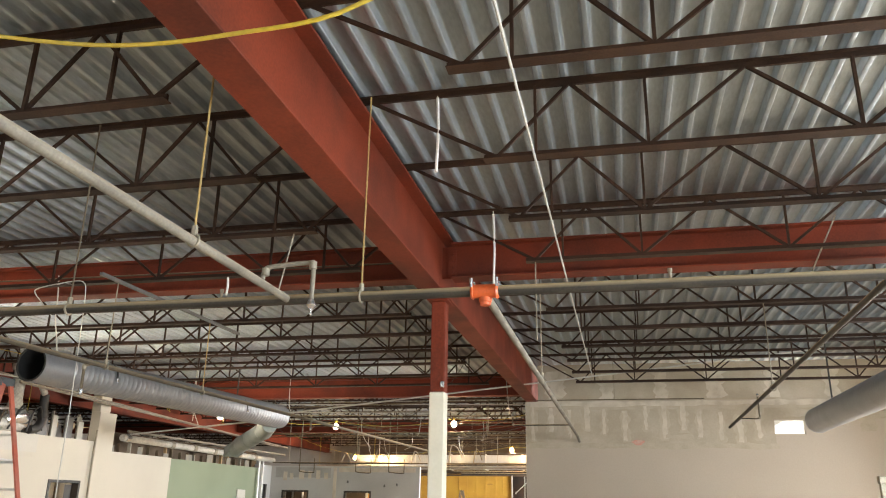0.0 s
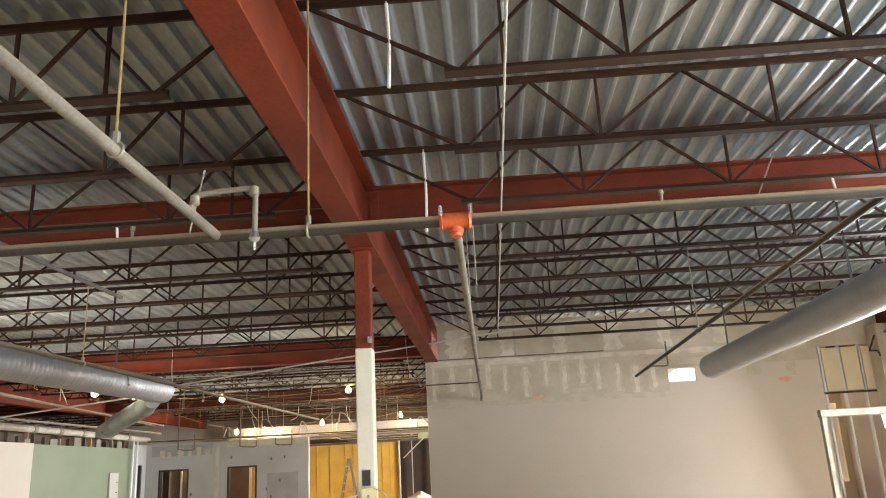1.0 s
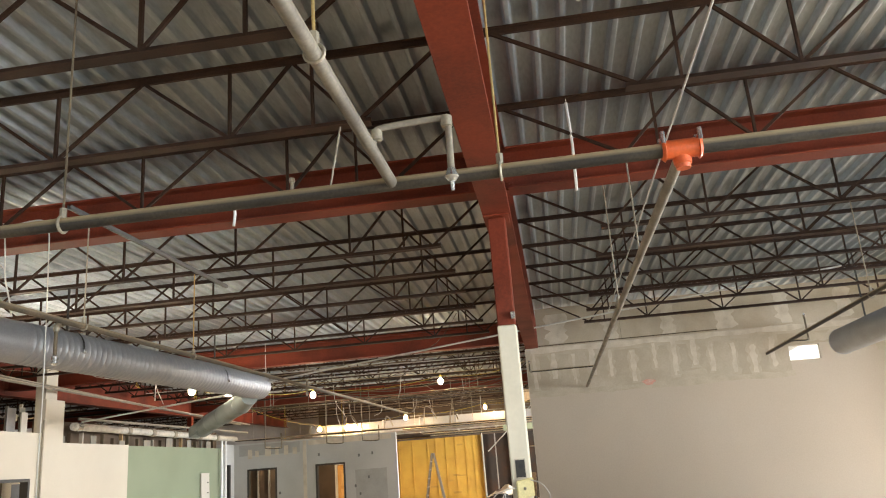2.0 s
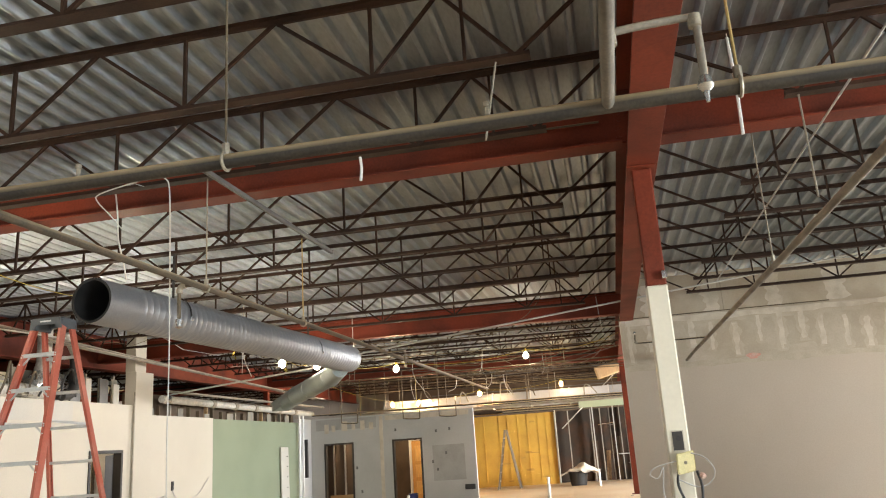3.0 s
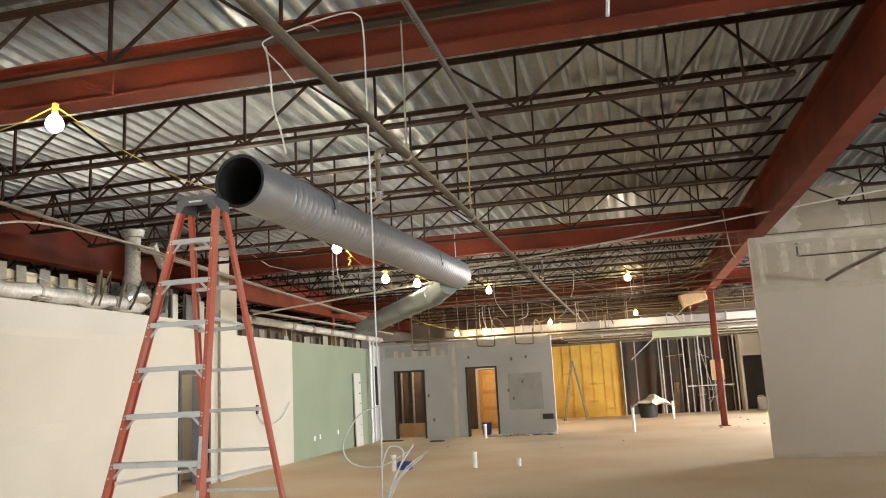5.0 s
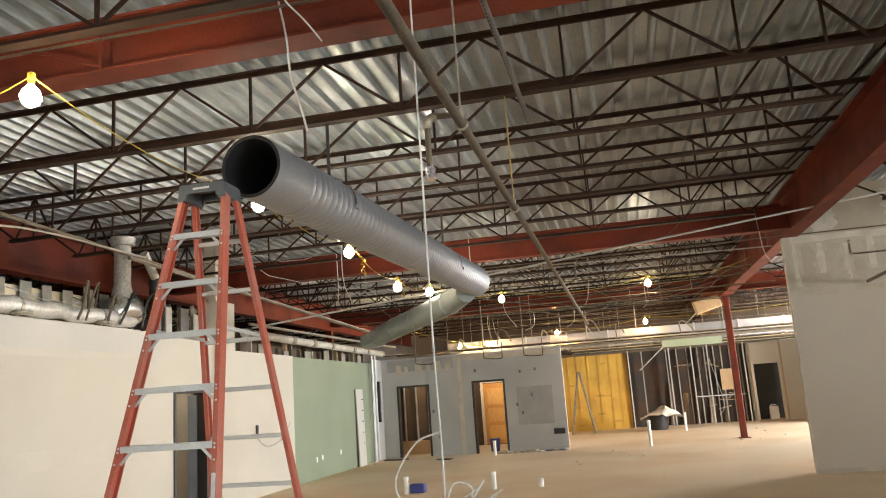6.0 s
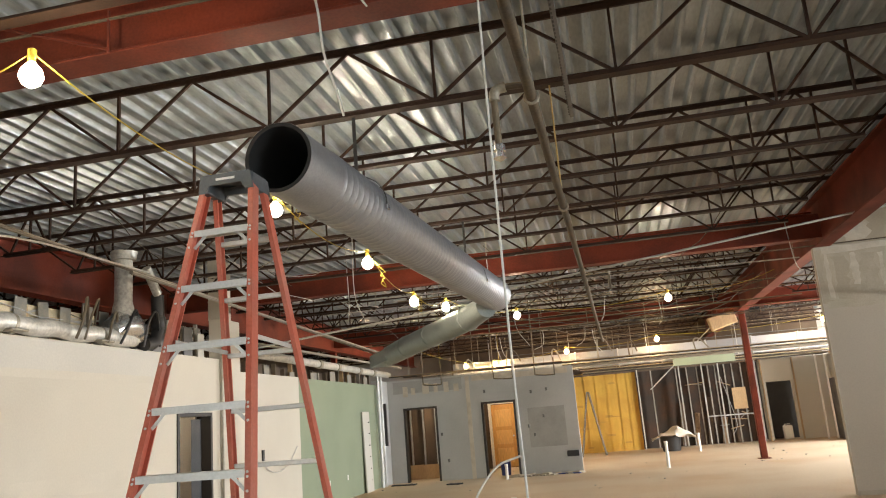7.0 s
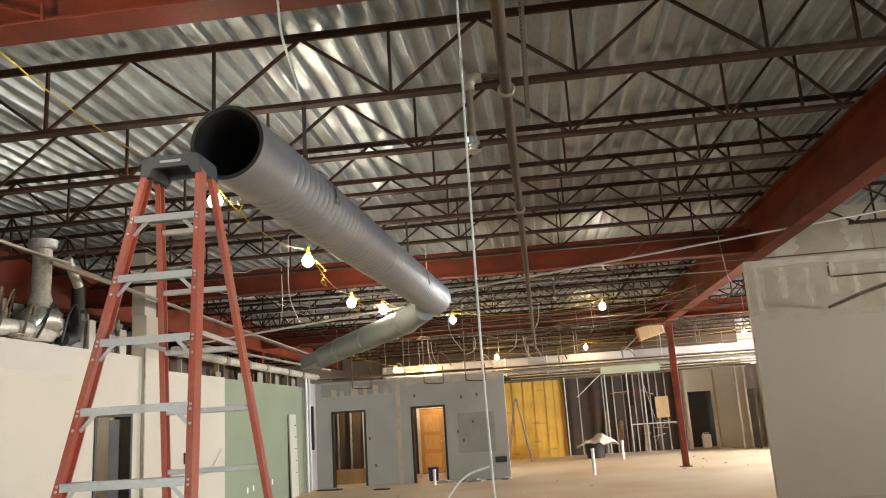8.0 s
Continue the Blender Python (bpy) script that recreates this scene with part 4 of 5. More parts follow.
for a, b in zip([Vector((-12.4, 28.0, 4.27))] + far, far + [Vector((4.0, 32.0, 4.27))]):
    pts += sag(a, b, 0.14, 8)[:-1]
line("light_cable", "yellow work-light cable drooping across the far ceiling", "cable", pts, 0.005, YELLOW_CABLE)
for k, (x, y, z) in enumerate(((-8.4, 11.25, 3.72), (-8.35, 13.7, 3.5), (-8.5, 16.1, 3.5))):
    pts = [(x + 0.03 * math.sin(1.7 * i + k), y + 0.03 * math.cos(2.3 * i), z - 0.02 * i + 0.03 * math.sin(3 * i)) for i in range(10)]
    line("cable_knot", "knotted loop of yellow cable by a work light", "cable", curve_pts([(x - 0.1, y, z + 0.14)] + pts, 4), 0.004, YELLOW_CABLE, 6)
# Cable added only to hold the two unseen bulbs.
line("light_cable", "yellow cable added out of view to carry two unseen bulbs", "cable", sag((-6.5, -1.2, 4.9), (-4.9, -1.2, 3.885), 0.05, 6) + sag((-4.9, -1.2, 3.885), (2.6, -0.2, 3.885), 0.2, 14)[1:] + [(3.4, -0.1, 4.9)], 0.005, YELLOW_CABLE)
line("yellow_cord", "yellow extension cord sagging low under the roof joists", "cable",
     curve_pts([(-3.0, 1.85, 4.27), (-2.4, 1.87, 3.3), (-1.9, 1.9, 2.98), (-1.52, 1.9, 2.87), (-1.18, 1.9, 2.80), (-0.88, 1.9, 2.79), (-0.55, 1.9, 2.83), (-0.3, 1.88, 3.05), (0.0, 1.85, 4.27)], 6), 0.0055, YELLOW_CABLE)
line("cross_conduit", "long pale metal conduit rising across the bay", "conduit", [(-7.45, 16.5, 3.55), (-4.5, 16.5, 3.86), (-1.5, 16.5, 4.17), (3.8, 16.5, 4.72)], 0.016, EMT)
line("long_wire", "thin pale wire strung below the joists", "wire", sag((-0.54, -5, 4.24), (-0.56, 16.1, 4.22), 0.02, 16), 0.009, WHITE_CABLE)
line("far_conduit", "pale metal conduit under the far ceiling", "conduit", [(-12.0, 14.0, 3.98), (-12.1, 27.7, 3.6)], 0.03, PIPE_TAN)
line("far_conduit", "pale conduit running to the wall boot", "conduit", [(-12.3, 18.4, 3.3), (-8.0, 17.3, 3.52)], 0.018, EMT)
rnd = random.Random(11)
for k in range(30):
    y = rnd.uniform(19.0, 34)
    z = rnd.uniform(3.6, 4.2)
    x0, x1 = rnd.uniform(-12, -6), rnd.uniform(-5, 2.0)
    m = rnd.choice([PIPE_MID, PIPE, WIRE, PIPE, PIPE_TAN, BLACK_STEEL, STUD_DULL])
    if rnd.random() < 0.6:
        t = thing("far_conduit", "straight conduit hung under the far ceiling", "conduit", (x0, y, z), 0, "far ceiling conduits")
        end = (x1 - x0, rnd.uniform(-1.2, 1.2), rnd.uniform(-0.15, 0.15))
        part("conduit", Shape().tube([(0, 0, 0), end], rnd.uniform(0.009, 0.016), 7), m, t, smooth=True)
        for q in (0.15, 0.8):
            part("hanger", Shape().tube([Vector(end) * q, Vector((end[0] * q, end[1] * q, 4.9 - z))], 0.006, 5), FITTING, t)
    else:
        pts = sag((x0, y, 4.9), (x1, y + rnd.uniform(-3, 3), 4.9), rnd.uniform(0.9, 1.3), 16, 0.05, k)
        line("loose_cable", "loose cable drooping under the far ceiling", "cable", pts, rnd.uniform(0.005, 0.009), m, 6, "far ceiling cables")
for k in range(12):
    x, y = rnd.uniform(-11.5, -2.5), rnd.uniform(17, 33)
    pts = [(x, y, 4.94), (x + rnd.uniform(-0.1, 0.1), y, 3.9), (x + rnd.uniform(-0.3, 0.3), y + 0.1, rnd.uniform(3.35, 3.7))]
    line("loose_cable", "cut cable hanging down from the ceiling", "cable", curve_pts(pts, 5), 0.008, rnd.choice([WIRE, WHITE_CABLE, EMT]), 6, "hanging cable ends")
for k in range(9):
    x, y = -12.2 + 0.25 * rnd.random(), 13.5 + 1.5 * k
    pts = sag((x, y, 4.9), (x + rnd.uniform(0.5, 2.4), y + rnd.uniform(1, 4), 4.9), rnd.uniform(0.5, 1.0), 12, 0.04, k)
    line("loose_cable", "loose grey cable above the cut-off wall", "cable", pts, 0.006, rnd.choice([WIRE, PIPE]), 6, "wall-top cables")

# straps that dangle from the joists
for x, y, z0, z1 in ((-1.33, 5.84, 4.2, 4.86), (-1.31, 8.5, 3.99, 4.88), (-4.5, 8.5, 4.04, 4.27), (2.7, 8.5, 4.02, 4.27)):
    line("hanger_strip", "white metal hanger strip dangling from a joist", "hanger", [(x, y, z1), (x + 0.012, y, (z0 + z1) / 2), (x, y, z0)], 0.014, WHITE_TRIM, 6, "hanger strips")
for x, y, z0, z1, s in ((1.9, 8.5, 4.0, 4.6, 0.3), (3.0, 7.17, 3.9, 4.3, 0.0), (-0.85, 8.5, 3.4, 4.27, 0.0), (-3.2, 7.17, 3.7, 4.3, 0.12), (-10.2, 8.5, 3.4, 4.3, 0)):
    line("hanger_rod", "thin rusty hanger rod below a joist", "hanger", [(x + s, y, z1), (x, y, z0)], 0.008, FITTING, 6, "hanger rods")

# slotted strut under the joists
strut = thing("slotted_strut", "slotted galvanised strut channel below the joists", "strut", (-5.85, 8.0, 4.212))
c = [(-0.018, 0), (0.018, 0), (0.018, 0.04), (0.014, 0.04), (0.014, 0.004), (-0.014, 0.004), (-0.014, 0.04), (-0.018, 0.04)]
part("channel", Shape().prism(c, (0, 0, 0), (0.02, 3.4, 0)), STUD_DULL, strut)
for k in range(58):
    part("slot", Shape().box(-0.006, 0.06 + k * 0.057, -0.0015, 0.006, 0.09 + k * 0.057, -0.0005), BLACK_STEEL, strut)

# white cable that hangs to a coil
HX, HY = -6.165, 8.25
line("hanging_cable", "white cable hanging from the beam to a loose coil", "cable",
     curve_pts([(-6.78, 8.42, 3.86), (-6.86, 8.36, 3.98), (-6.97, 8.31, 4.12), (-6.93, 8.29, 4.175), (-6.6, 8.22, 4.2), (-6.3, 8.17, 4.21), (-6.19, 8.16, 4.18), (HX + 0.012, 8.17, 4.08), (HX + 0.01, 8.2, 3.7), (HX, HY, 2.7), (HX, HY, 1.9), (HX + 0.01, HY, 1.3), (HX, HY, 0.85)], 6), 0.0055, WHITE_CABLE)
line("cable_tie", "thin wire tying the white cable to a joist", "wire", [(-6.6, 8.22, 4.19), (-6.6, 8.33, 4.245), (-6.6, 8.47, 4.262)], 0.003, WIRE, 6)
coil = [(0.0, 0, 1.5), (-0.12, -0.04, 1.45), (-0.23, -0.05, 1.28), (-0.2, 0, 1.15), (-0.02, 0.03, 1.12), (0.16, 0.05, 1.2), (0.2, 0.05, 1.24), (0.08, 0.02, 1.05), (0.0, 0, 0.84), (0.07, 0, 1.0), (0.15, 0.02, 1.2), (0.06, 0, 1.24), (0.0, 0, 1.1)]
line("cable_coil", "loops of white cable at the end of the hanging line", "cable", curve_pts([(HX + x, HY + y, z) for x, y, z in coil], 6), 0.0048, WHITE_CABLE)
for k, (dx, dz) in enumerate(((0.27, 1.17), (0.22, 1.14), (0.3, 1.2), (0.17, 1.12))):
    line("cable_strand", "thin strand of white cable fanning from the bundle", "cable", curve_pts([(HX + 0.005 * k, HY, 0.86), (HX + 0.05 + 0.01 * k, HY + 0.01 * k, 0.98), (HX + 0.6 * dx, HY + 0.02, dz - 0.08), (HX + dx, HY + 0.03, dz)], 5), 0.004, WHITE_CABLE, 6, "cable strands")
end = thing("plug_end", "white plug body at the cable's end", "plug", (HX, HY, 0.78))
part("plug", Shape().soft_box(-0.04, -0.03, -0.09, 0.04, 0.03, 0.1, 0.01), WHITE_TRIM, end)
part("strap", Shape().soft_box(-0.045, -0.035, 0.02, 0.045, 0.035, 0.035, 0.003), BLACK_STEEL, end)
line("loose_cable", "short white cable dangling from the tie beam", "cable", curve_pts([(-7.37, 9.12, 4.6), (-7.31, 9.1, 4.3), (-7.28, 9.09, 4.0), (-7.21, 9.09, 3.74), (-7.17, 9.09, 3.56)], 5), 0.008, WHITE_CABLE)

# sprinkler arms
def side_arm(at, dx, rise, drop, label):
    t = thing("sprinkler_drop", label, "sprinkler", at)
    part("arm_pipe", Shape().tube(curve_pts([(0, 0, 0), (dx * 0.5, 0, 0), (dx * 0.96, 0, 0), (dx, 0, rise * 0.3), (dx, 0, rise)], 4), 0.014, 8), PIPE, t, smooth=True)
    part("elbow", Shape().tube([(dx * 0.97, 0, -0.005), (dx * 0.985, 0, 0.0), (dx, 0, 0.02)], 0.022, 8), FITTING, t)
    if drop:
        part("head", Shape().tube([(dx, 0, rise), (dx, 0, rise + 0.02 * (1 if rise > 0 else -1)), (dx, 0, rise + 0.05 * (1 if rise > 0 else -1))], 0.016, 8, True, [0.016, 0.024, 0.01]), CHROME, t, "bright sprinkler head")


side_arm((-0.95, 15.46, 3.2), -1.12, 0.14, True, "dark pipe arm with an upturned end")
side_arm((1.83, 14.2, 3.17), 0.35, 0.35, True, "dark pipe arm above the branch end")
drop = thing("sprinkler_drop", "dusty elbow arm with a drop pipe and bright sprinkler head", "sprinkler", (-5.97, 8.35, 3.235))
part("arm_pipe", Shape().tube(curve_pts([(0, 0, 0), (-0.1, 0, 0.005), (-0.15, 0, 0.0), (-0.17, 0, -0.025), (-0.17, 0, -0.3)], 5), 0.017, 12), PIPE_MID, drop, smooth=True)
part("elbow", Shape().tube(curve_pts([(-0.11, 0, 0.005), (-0.15, 0, 0.0), (-0.17, 0, -0.025), (-0.17, 0, -0.06)], 4), 0.026, 12), FITTING, drop, smooth=True)
part("head", Shape().tube([(-0.17, 0, z) for z in (-0.28, -0.29, -0.32, -0.325, -0.35, -0.355, -0.37)], 0.02, 14, True, [0.018, 0.03, 0.03, 0.022, 0.022, 0.034, 0.01]), CHROME, drop, "bright metal sprinkler head", True)
collar(branch_2, (-5.97, 8.35, 3.232), (0, 1, 0), 0.034, 0.09, FITTING)
collar(branch_2, (-5.97, 8.72, 3.233), (0, 1, 0), 0.034, 0.05, RUST_TAN)
side_arm((-5.97, 14.2, 3.25), 0.3, -0.2, True, "drop pipe with a sprinkler head")
hanger(-5.97, 10.75, 3.235, 4.27, 0.034, YELLOW_ROD, "ring hanger with a taped rod").rotation_euler.z = radians(90)
hanger(-5.97, 8.5, 3.23, 4.27, 0.034, FITTING, "ring hanger on a thin rod").rotation_euler.z = radians(90)
hanger(-0.945, 9.9, 3.19, 4.83, 0.036, FITTING, "ring hanger on a thin rod").rotation_euler.z = radians(90)
hanger(1.82, 10.75, 3.18, 4.27, 0.034, FITTING, "ring hanger on a thin rod").rotation_euler.z = radians(90)

# electrical box and wires on the near column
CX, CY = GIRDER_X - 0.01, TIE_Y[0] - 0.09
cb = thing("junction_box", "open steel junction box with a yellowed plate hanging off the column", "electrical box", (CX, CY, 1.66))
part("box", Shape().box(-0.05, -0.006, -0.085, 0.05, 0, 0.085), BARE_BOARD, cb)
# Dark plate paints in the unlit inside of the open box.
part("hole", Shape().box(-0.042, -0.008, -0.075, 0.042, -0.0062, 0.075), DARK, cb)
part("knockout", Shape().tube([(0.005, -0.009, 0.02), (0.005, -0.0115, 0.02)], 0.022, 12), BLACK_STEEL, cb)
part("cover_plate", Shape().soft_box(-0.085, -0.012, -0.085, 0.085, 0.0, 0.085, 0.01, pose(0.03, -0.075, -0.17, 14, -8, 28)), BOX_YELLOW, cb, "yellowed square cover plate")
part("knob", Shape().tube([(0.03, -0.085, -0.17), (0.028, -0.1, -0.172)], 0.014, 10), FITTING, cb)
part("wire_nut", Shape().tube([(0.13, -0.09, -0.27), (0.15, -0.1, -0.28), (0.17, -0.1, -0.29)], 0.02, 8, True, [0.02, 0.025, 0.01]), RED_MARK, cb, "red wire nut")
for k, pts in enumerate((
    [(-0.03, -0.07, -0.22), (-0.05, -0.11, -0.34), (0.0, -0.12, -0.5), (0.05, -0.1, -0.68), (0.11, -0.06, -0.82), (0.1, -0.03, -1.0)],
    [(0.11, -0.08, -0.24), (0.13, -0.11, -0.36), (0.12, -0.1, -0.5), (0.13, -0.08, -0.7), (0.1, -0.05, -0.95)],
    [(0.0, -0.09, -0.15), (-0.12, -0.12, -0.17), (-0.22, -0.12, -0.2), (-0.26, -0.1, -0.25), (-0.2, -0.1, -0.28), (-0.15, -0.1, -0.2), (-0.17, -0.1, -0.4), (-0.12, -0.08, -0.55)],
    [(0.08, -0.08, -0.1), (0.18, -0.12, -0.14), (0.24, -0.12, -0.24), (0.2, -0.1, -0.33), (0.1, -0.11, -0.36), (-0.04, -0.12, -0.3)])):
    part("lead", Shape().tube(curve_pts(pts, 5), (0.011, 0.011, 0.005, 0.005)[k], 7), BLACK_STEEL if k < 2 else WIRE, cb, smooth=True)
cl = thing("column_clip", "small bright clamp on the column", "clamp", (CX + 0.07, CY - 0.03, 3.05))
part("body", Shape().soft_box(-0.02, -0.02, -0.035, 0.02, 0.03, 0.035, 0.006), CHROME, cl)

# ---- above the left wall ----
wd = thing("wrapped_duct", "white wrapped duct lying along the cut-off wall top", "duct", (-12.5, 1.4, 3.165))
n = 60
pts = [(0.03 * math.sin(i * 0.9), 13.4 * i / n, 0.015 * math.sin(i * 1.7)) for i in range(n + 1)]
part("duct", Shape().tube(pts, 0.115, 16, True, [0.112 + 0.008 * math.sin(i * 2.1) for i in range(n + 1)]), WRAP, wd, smooth=True)
for y in (8.6, 11.0, 12.6):
    part("clamp", Shape().tube([(0, y, 0), (0, y + 0.05, 0)], 0.128, 16), FITTING, wd)
    part("clamp_plate", Shape().soft_box(0.02, y - 0.12, -0.1, 0.16, y + 0.16, -0.07, 0.01), FITTING, wd)
vd = thing("riser_duct", "grey wrapped riser duct with a flared head and foil base", "duct", (-12.5, 14.55, 3.35))
part("riser", Shape().tube([(0, 0, 0), (0, 0, 0.25), (0, 0, 0.35), (0, 0, 0.95), (0, 0, 0.96), (0, 0, 1.08)], 0.15, 16, True, [0.17, 0.15, 0.125, 0.125, 0.17, 0.19]), WRAP, vd, smooth=True)
part("foil", Shape().tube([(0, -0.3, -0.1), (0, -0.1, 0.0), (0, 0.15, 0.02), (0, 0.4, -0.1)], 0.2, 12, True, [0.16, 0.2, 0.21, 0.14]), CHROME, vd, "crumpled foil wrap", True)
bd = thing("black_riser", "black plastic riser pipe bending into the wall top", "pipe", (-12.45, 15.35, 3.045))
part("riser", Shape().tube(curve_pts([(0.0, -0.35, 0.07), (0.0, -0.12, 0.12), (0, 0, 0.3), (0, -0.01, 0.5), (0, -0.03, 0.85)], 5), 0.095, 14), BLACK_STEEL, bd, smooth=True)
part("sleeve", Shape().tube([(0, 0.0, 0.34), (0, 0.0, 0.36), (0, 0.0, 0.5), (0, 0.0, 0.52)], 0.11, 14, True, [0.1, 0.115, 0.115, 0.1]), BLACK_STEEL, bd, smooth=True)
line("vent_tube", "grey flexible tube end above the black riser", "pipe", [(-12.4, 14.95, 4.25), (-12.4, 15.25, 3.9)], 0.07, WRAP, 12)
rnd = random.Random(77)
for k in range(5):
    y = 13.3 + 0.36 * k + rnd.uniform(-0.15, 0.15)
    pts = [(-12.36, y, 3.06), (-12.3, y + 0.05, 3.06 + rnd.uniform(0.15, 0.4)), (-12.33, y + rnd.uniform(0.1, 0.35), 3.06 + rnd.uniform(0.3, 0.6)), (-12.45, y + rnd.uniform(0.3, 0.6), 3.05 + rnd.uniform(0.05, 0.25))]
    line("loose_hose", "bent dark hose over the torn wall top", "cable", curve_pts(pts, 5), rnd.uniform(0.012, 0.024), rnd.choice([BLACK_STEEL, PIPE_MID, BLACK_STEEL, RUST_TAN]), 8, "wall-top hoses")
for k in range(6):
    y = 14.55 + 0.44 * k
    ob = part("board_strip", Shape().soft_box(-12.62, y, 3.04, -12.59, y + rnd.uniform(0.16, 0.3), 3.04 + rnd.uniform(0.3, 0.5), 0.004), rnd.choice([SCRAP, BAND, STUD_DULL]), None, "torn grey board strip standing on the wall top")
    tagged(ob, category="board", group="torn board strips")
rnd = random.Random(31)
for k in range(31):
    y = 4.6 + 0.41 * k + rnd.uniform(-0.05, 0.05)
    st = thing("stud_stub", "cut stud end with torn board and tan scraps above the wall", "stud", (-12.75, y, 3.04), 0, "stud ends above the wall")
    part("stud", Shape().box(-0.03, -0.02, 0, 0.03, 0.02, rnd.uniform(0.45, 0.62)), DULL_STUD, st)
    h2, w = rnd.uniform(0.48, 0.57), rnd.uniform(0.07, 0.11)
    part("board_scrap", Shape().soft_box(0.032, -w, 0, 0.045, w, h2, 0.003, pose(0, 0, 0, rnd.uniform(-4, 4), 0, 0)), SCRAP, st, "torn grey gypsum scrap")
    if k % 4 != 2:
        z = rnd.uniform(0.2, 0.3)
        part("insulation", Shape().soft_box(-0.02, 0.03, z, 0.02, rnd.uniform(0.2, 0.32), z + rnd.uniform(0.06, 0.16), 0.015, pose(0, 0, 0, rnd.uniform(-12, 12), 0, 0)), INSULATION if k % 2 else WOOD, st, "torn tan insulation scrap")
    part("cross_strip", Shape().bar((0.0, 0.02, 0.32 + rnd.uniform(-0.08, 0.1)), (0.0, 0.4, 0.32 + rnd.uniform(-0.08, 0.1)), 0.02, 0.025), DULL_STUD if k % 3 else WOOD, st)
for k in range(7):
    y = 6.2 + 1.25 * k
    line("loose_cable", "loose cable drooping along the torn wall top", "cable", sag((-12.71, y, 3.45), (-12.71, y + rnd.uniform(0.8, 1.5), 3.4), rnd.uniform(0.05, 0.2), 8, 0.02, k), 0.008, rnd.choice([YELLOW_CABLE, WIRE, PIPE]), 6, "wall-top cables")
ob = part("insulation_strip", Shape().soft_box(-12.81, 4.4, 3.04, -12.775, 14.3, 3.5, 0.01), INSULATION, None, "tan insulation facing behind the torn stud ends")
tagged(ob, category="insulation")
line("wall_conduit", "long dusty pipe sloping above the cream wall", "pipe", [(-12.1, 2.0, 4.5), (-12.2, 14.0, 4.1), (-12.3, 27.4, 3.6)], 0.028, PIPE_TAN)
line("wall_conduit", "thin conduit crossing to the riser", "conduit", curve_pts([(-11.8, 10.5, 3.62), (-11.7, 11.5, 3.9), (-12.2, 14.7, 4.12)], 5), 0.014, EMT)
pvc = thing("plastic_drain_pipe", "dusty white wrapped drain pipe with couplings above the green wall", "pipe", (-12.38, 18.2, 3.2))
part("pipe", Shape().tube([(0, 0, 0), (0, 9.0, -0.07)], 0.085, 16), WRAP, pvc, smooth=True)
for y in (0.1, 2.2, 3.4, 4.6, 6.2, 7.4):
    part("coupling", Shape().tube([(0, y, -0.008 * y), (0, y + 0.16, -0.008 * y)], 0.103, 16), FITTING if y > 1 else CHROME, pvc, smooth=True)
line("second_pipe", "thinner dusty pipe beside the drain", "pipe", [(-12.25, 18.2, 3.36), (-12.0, 27.3, 3.32)], 0.03, PIPE_TAN)
for k in range(20):
    y = 18.05 + 0.41 * k + rnd.uniform(-0.08, 0.08)
    st = thing("stud_stub", "bare stud end above the green wall", "stud", (-12.6, y, 2.83), 0, "stud ends above the wall")
    part("stud", Shape().box(-0.045, -0.02, 0, 0.045, 0.02, rnd.uniform(0.16, 0.34)), rnd.choice([BROWN_BOARD, DULL_STUD, PIPE_MID, BROWN_BOARD, WOOD]), st)
    if k % 3 == 0:
        part("board_scrap", Shape().soft_box(0.047, -0.16, 0, 0.06, rnd.uniform(0.05, 0.2), rnd.uniform(0.1, 0.26), 0.003), SCRAP, st, "torn grey gypsum scrap")
# Dark board added behind the studs to paint the shade in their gaps.
structure("dark_gap_board", Shape().box(-13.2, 17.95, 2.6, -13.1, 27.3, 3.4), BROWN_BOARD, "brown board added to darken the stud gaps", "wall")
structure("pilaster_upper", Shape().soft_box(-12.74, 17.35, 3.75, -12.5, 17.75, 4.85), CREAM, "pale narrow pier above the pilaster", "wall")
line("pier_pipe", "thin dark pipe up the corner of the pilaster", "pipe", [(-12.42, 17.24, 0), (-12.42, 17.24, 3.3)], 0.018, FITTING, 6)

# green wall: board leaning at its end, pipes in the corner
lb = thing("leaning_board", "white painted board with screw holes leaning at the green wall", "board", (-12.46, 25.1, 0))
part("board", Shape().soft_box(-0.02, -0.28, 0, 0.02, 0.28, 2.08, 0.005, pose(0.03, 0, 0, 0, -1.2, 0)), BAND, lb)
for k in range(6):
    part("hole", Shape().tube([(0.02, 0.12, 0.3 + 0.3 * k), (0.055, 0.12, 0.3 + 0.3 * k)], 0.012, 6), BLACK_STEEL, lb)
for y in (26.15, 26.45):
    line("corner_pipe", "pale vertical pipe in the wall corner", "pipe", [(-12.4, y, 0.0), (-12.4, y, 3.15)], 0.035, STUD)
line("corner_box", "narrow dark panel box on the corner", "electrical box", [(-12.44, 26.8, 1.1), (-12.44, 26.8, 2.3)], 0.07, BLACK_STEEL, 4)
for y, z in ((22.0, 0.45), (22.35, 0.47), (23.6, 0.5)):
    ob = part("outlet", Shape().soft_box(WL - 0.003, y - 0.04, z - 0.06, WL + 0.006, y + 0.04, z + 0.06, 0.002), WHITE_TRIM, None, "white outlet plate on the green wall")
    tagged(ob, category="outlet")
line("cord", "thin cord looped on the white wall", "cable", curve_pts([(-12.48, 18.9, 1.35), (-12.47, 18.95, 1.1), (-12.47, 19.4, 0.95), (-12.47, 20.0, 1.05), (-12.47, 20.5, 1.4)], 5), 0.009, WIRE, 6)
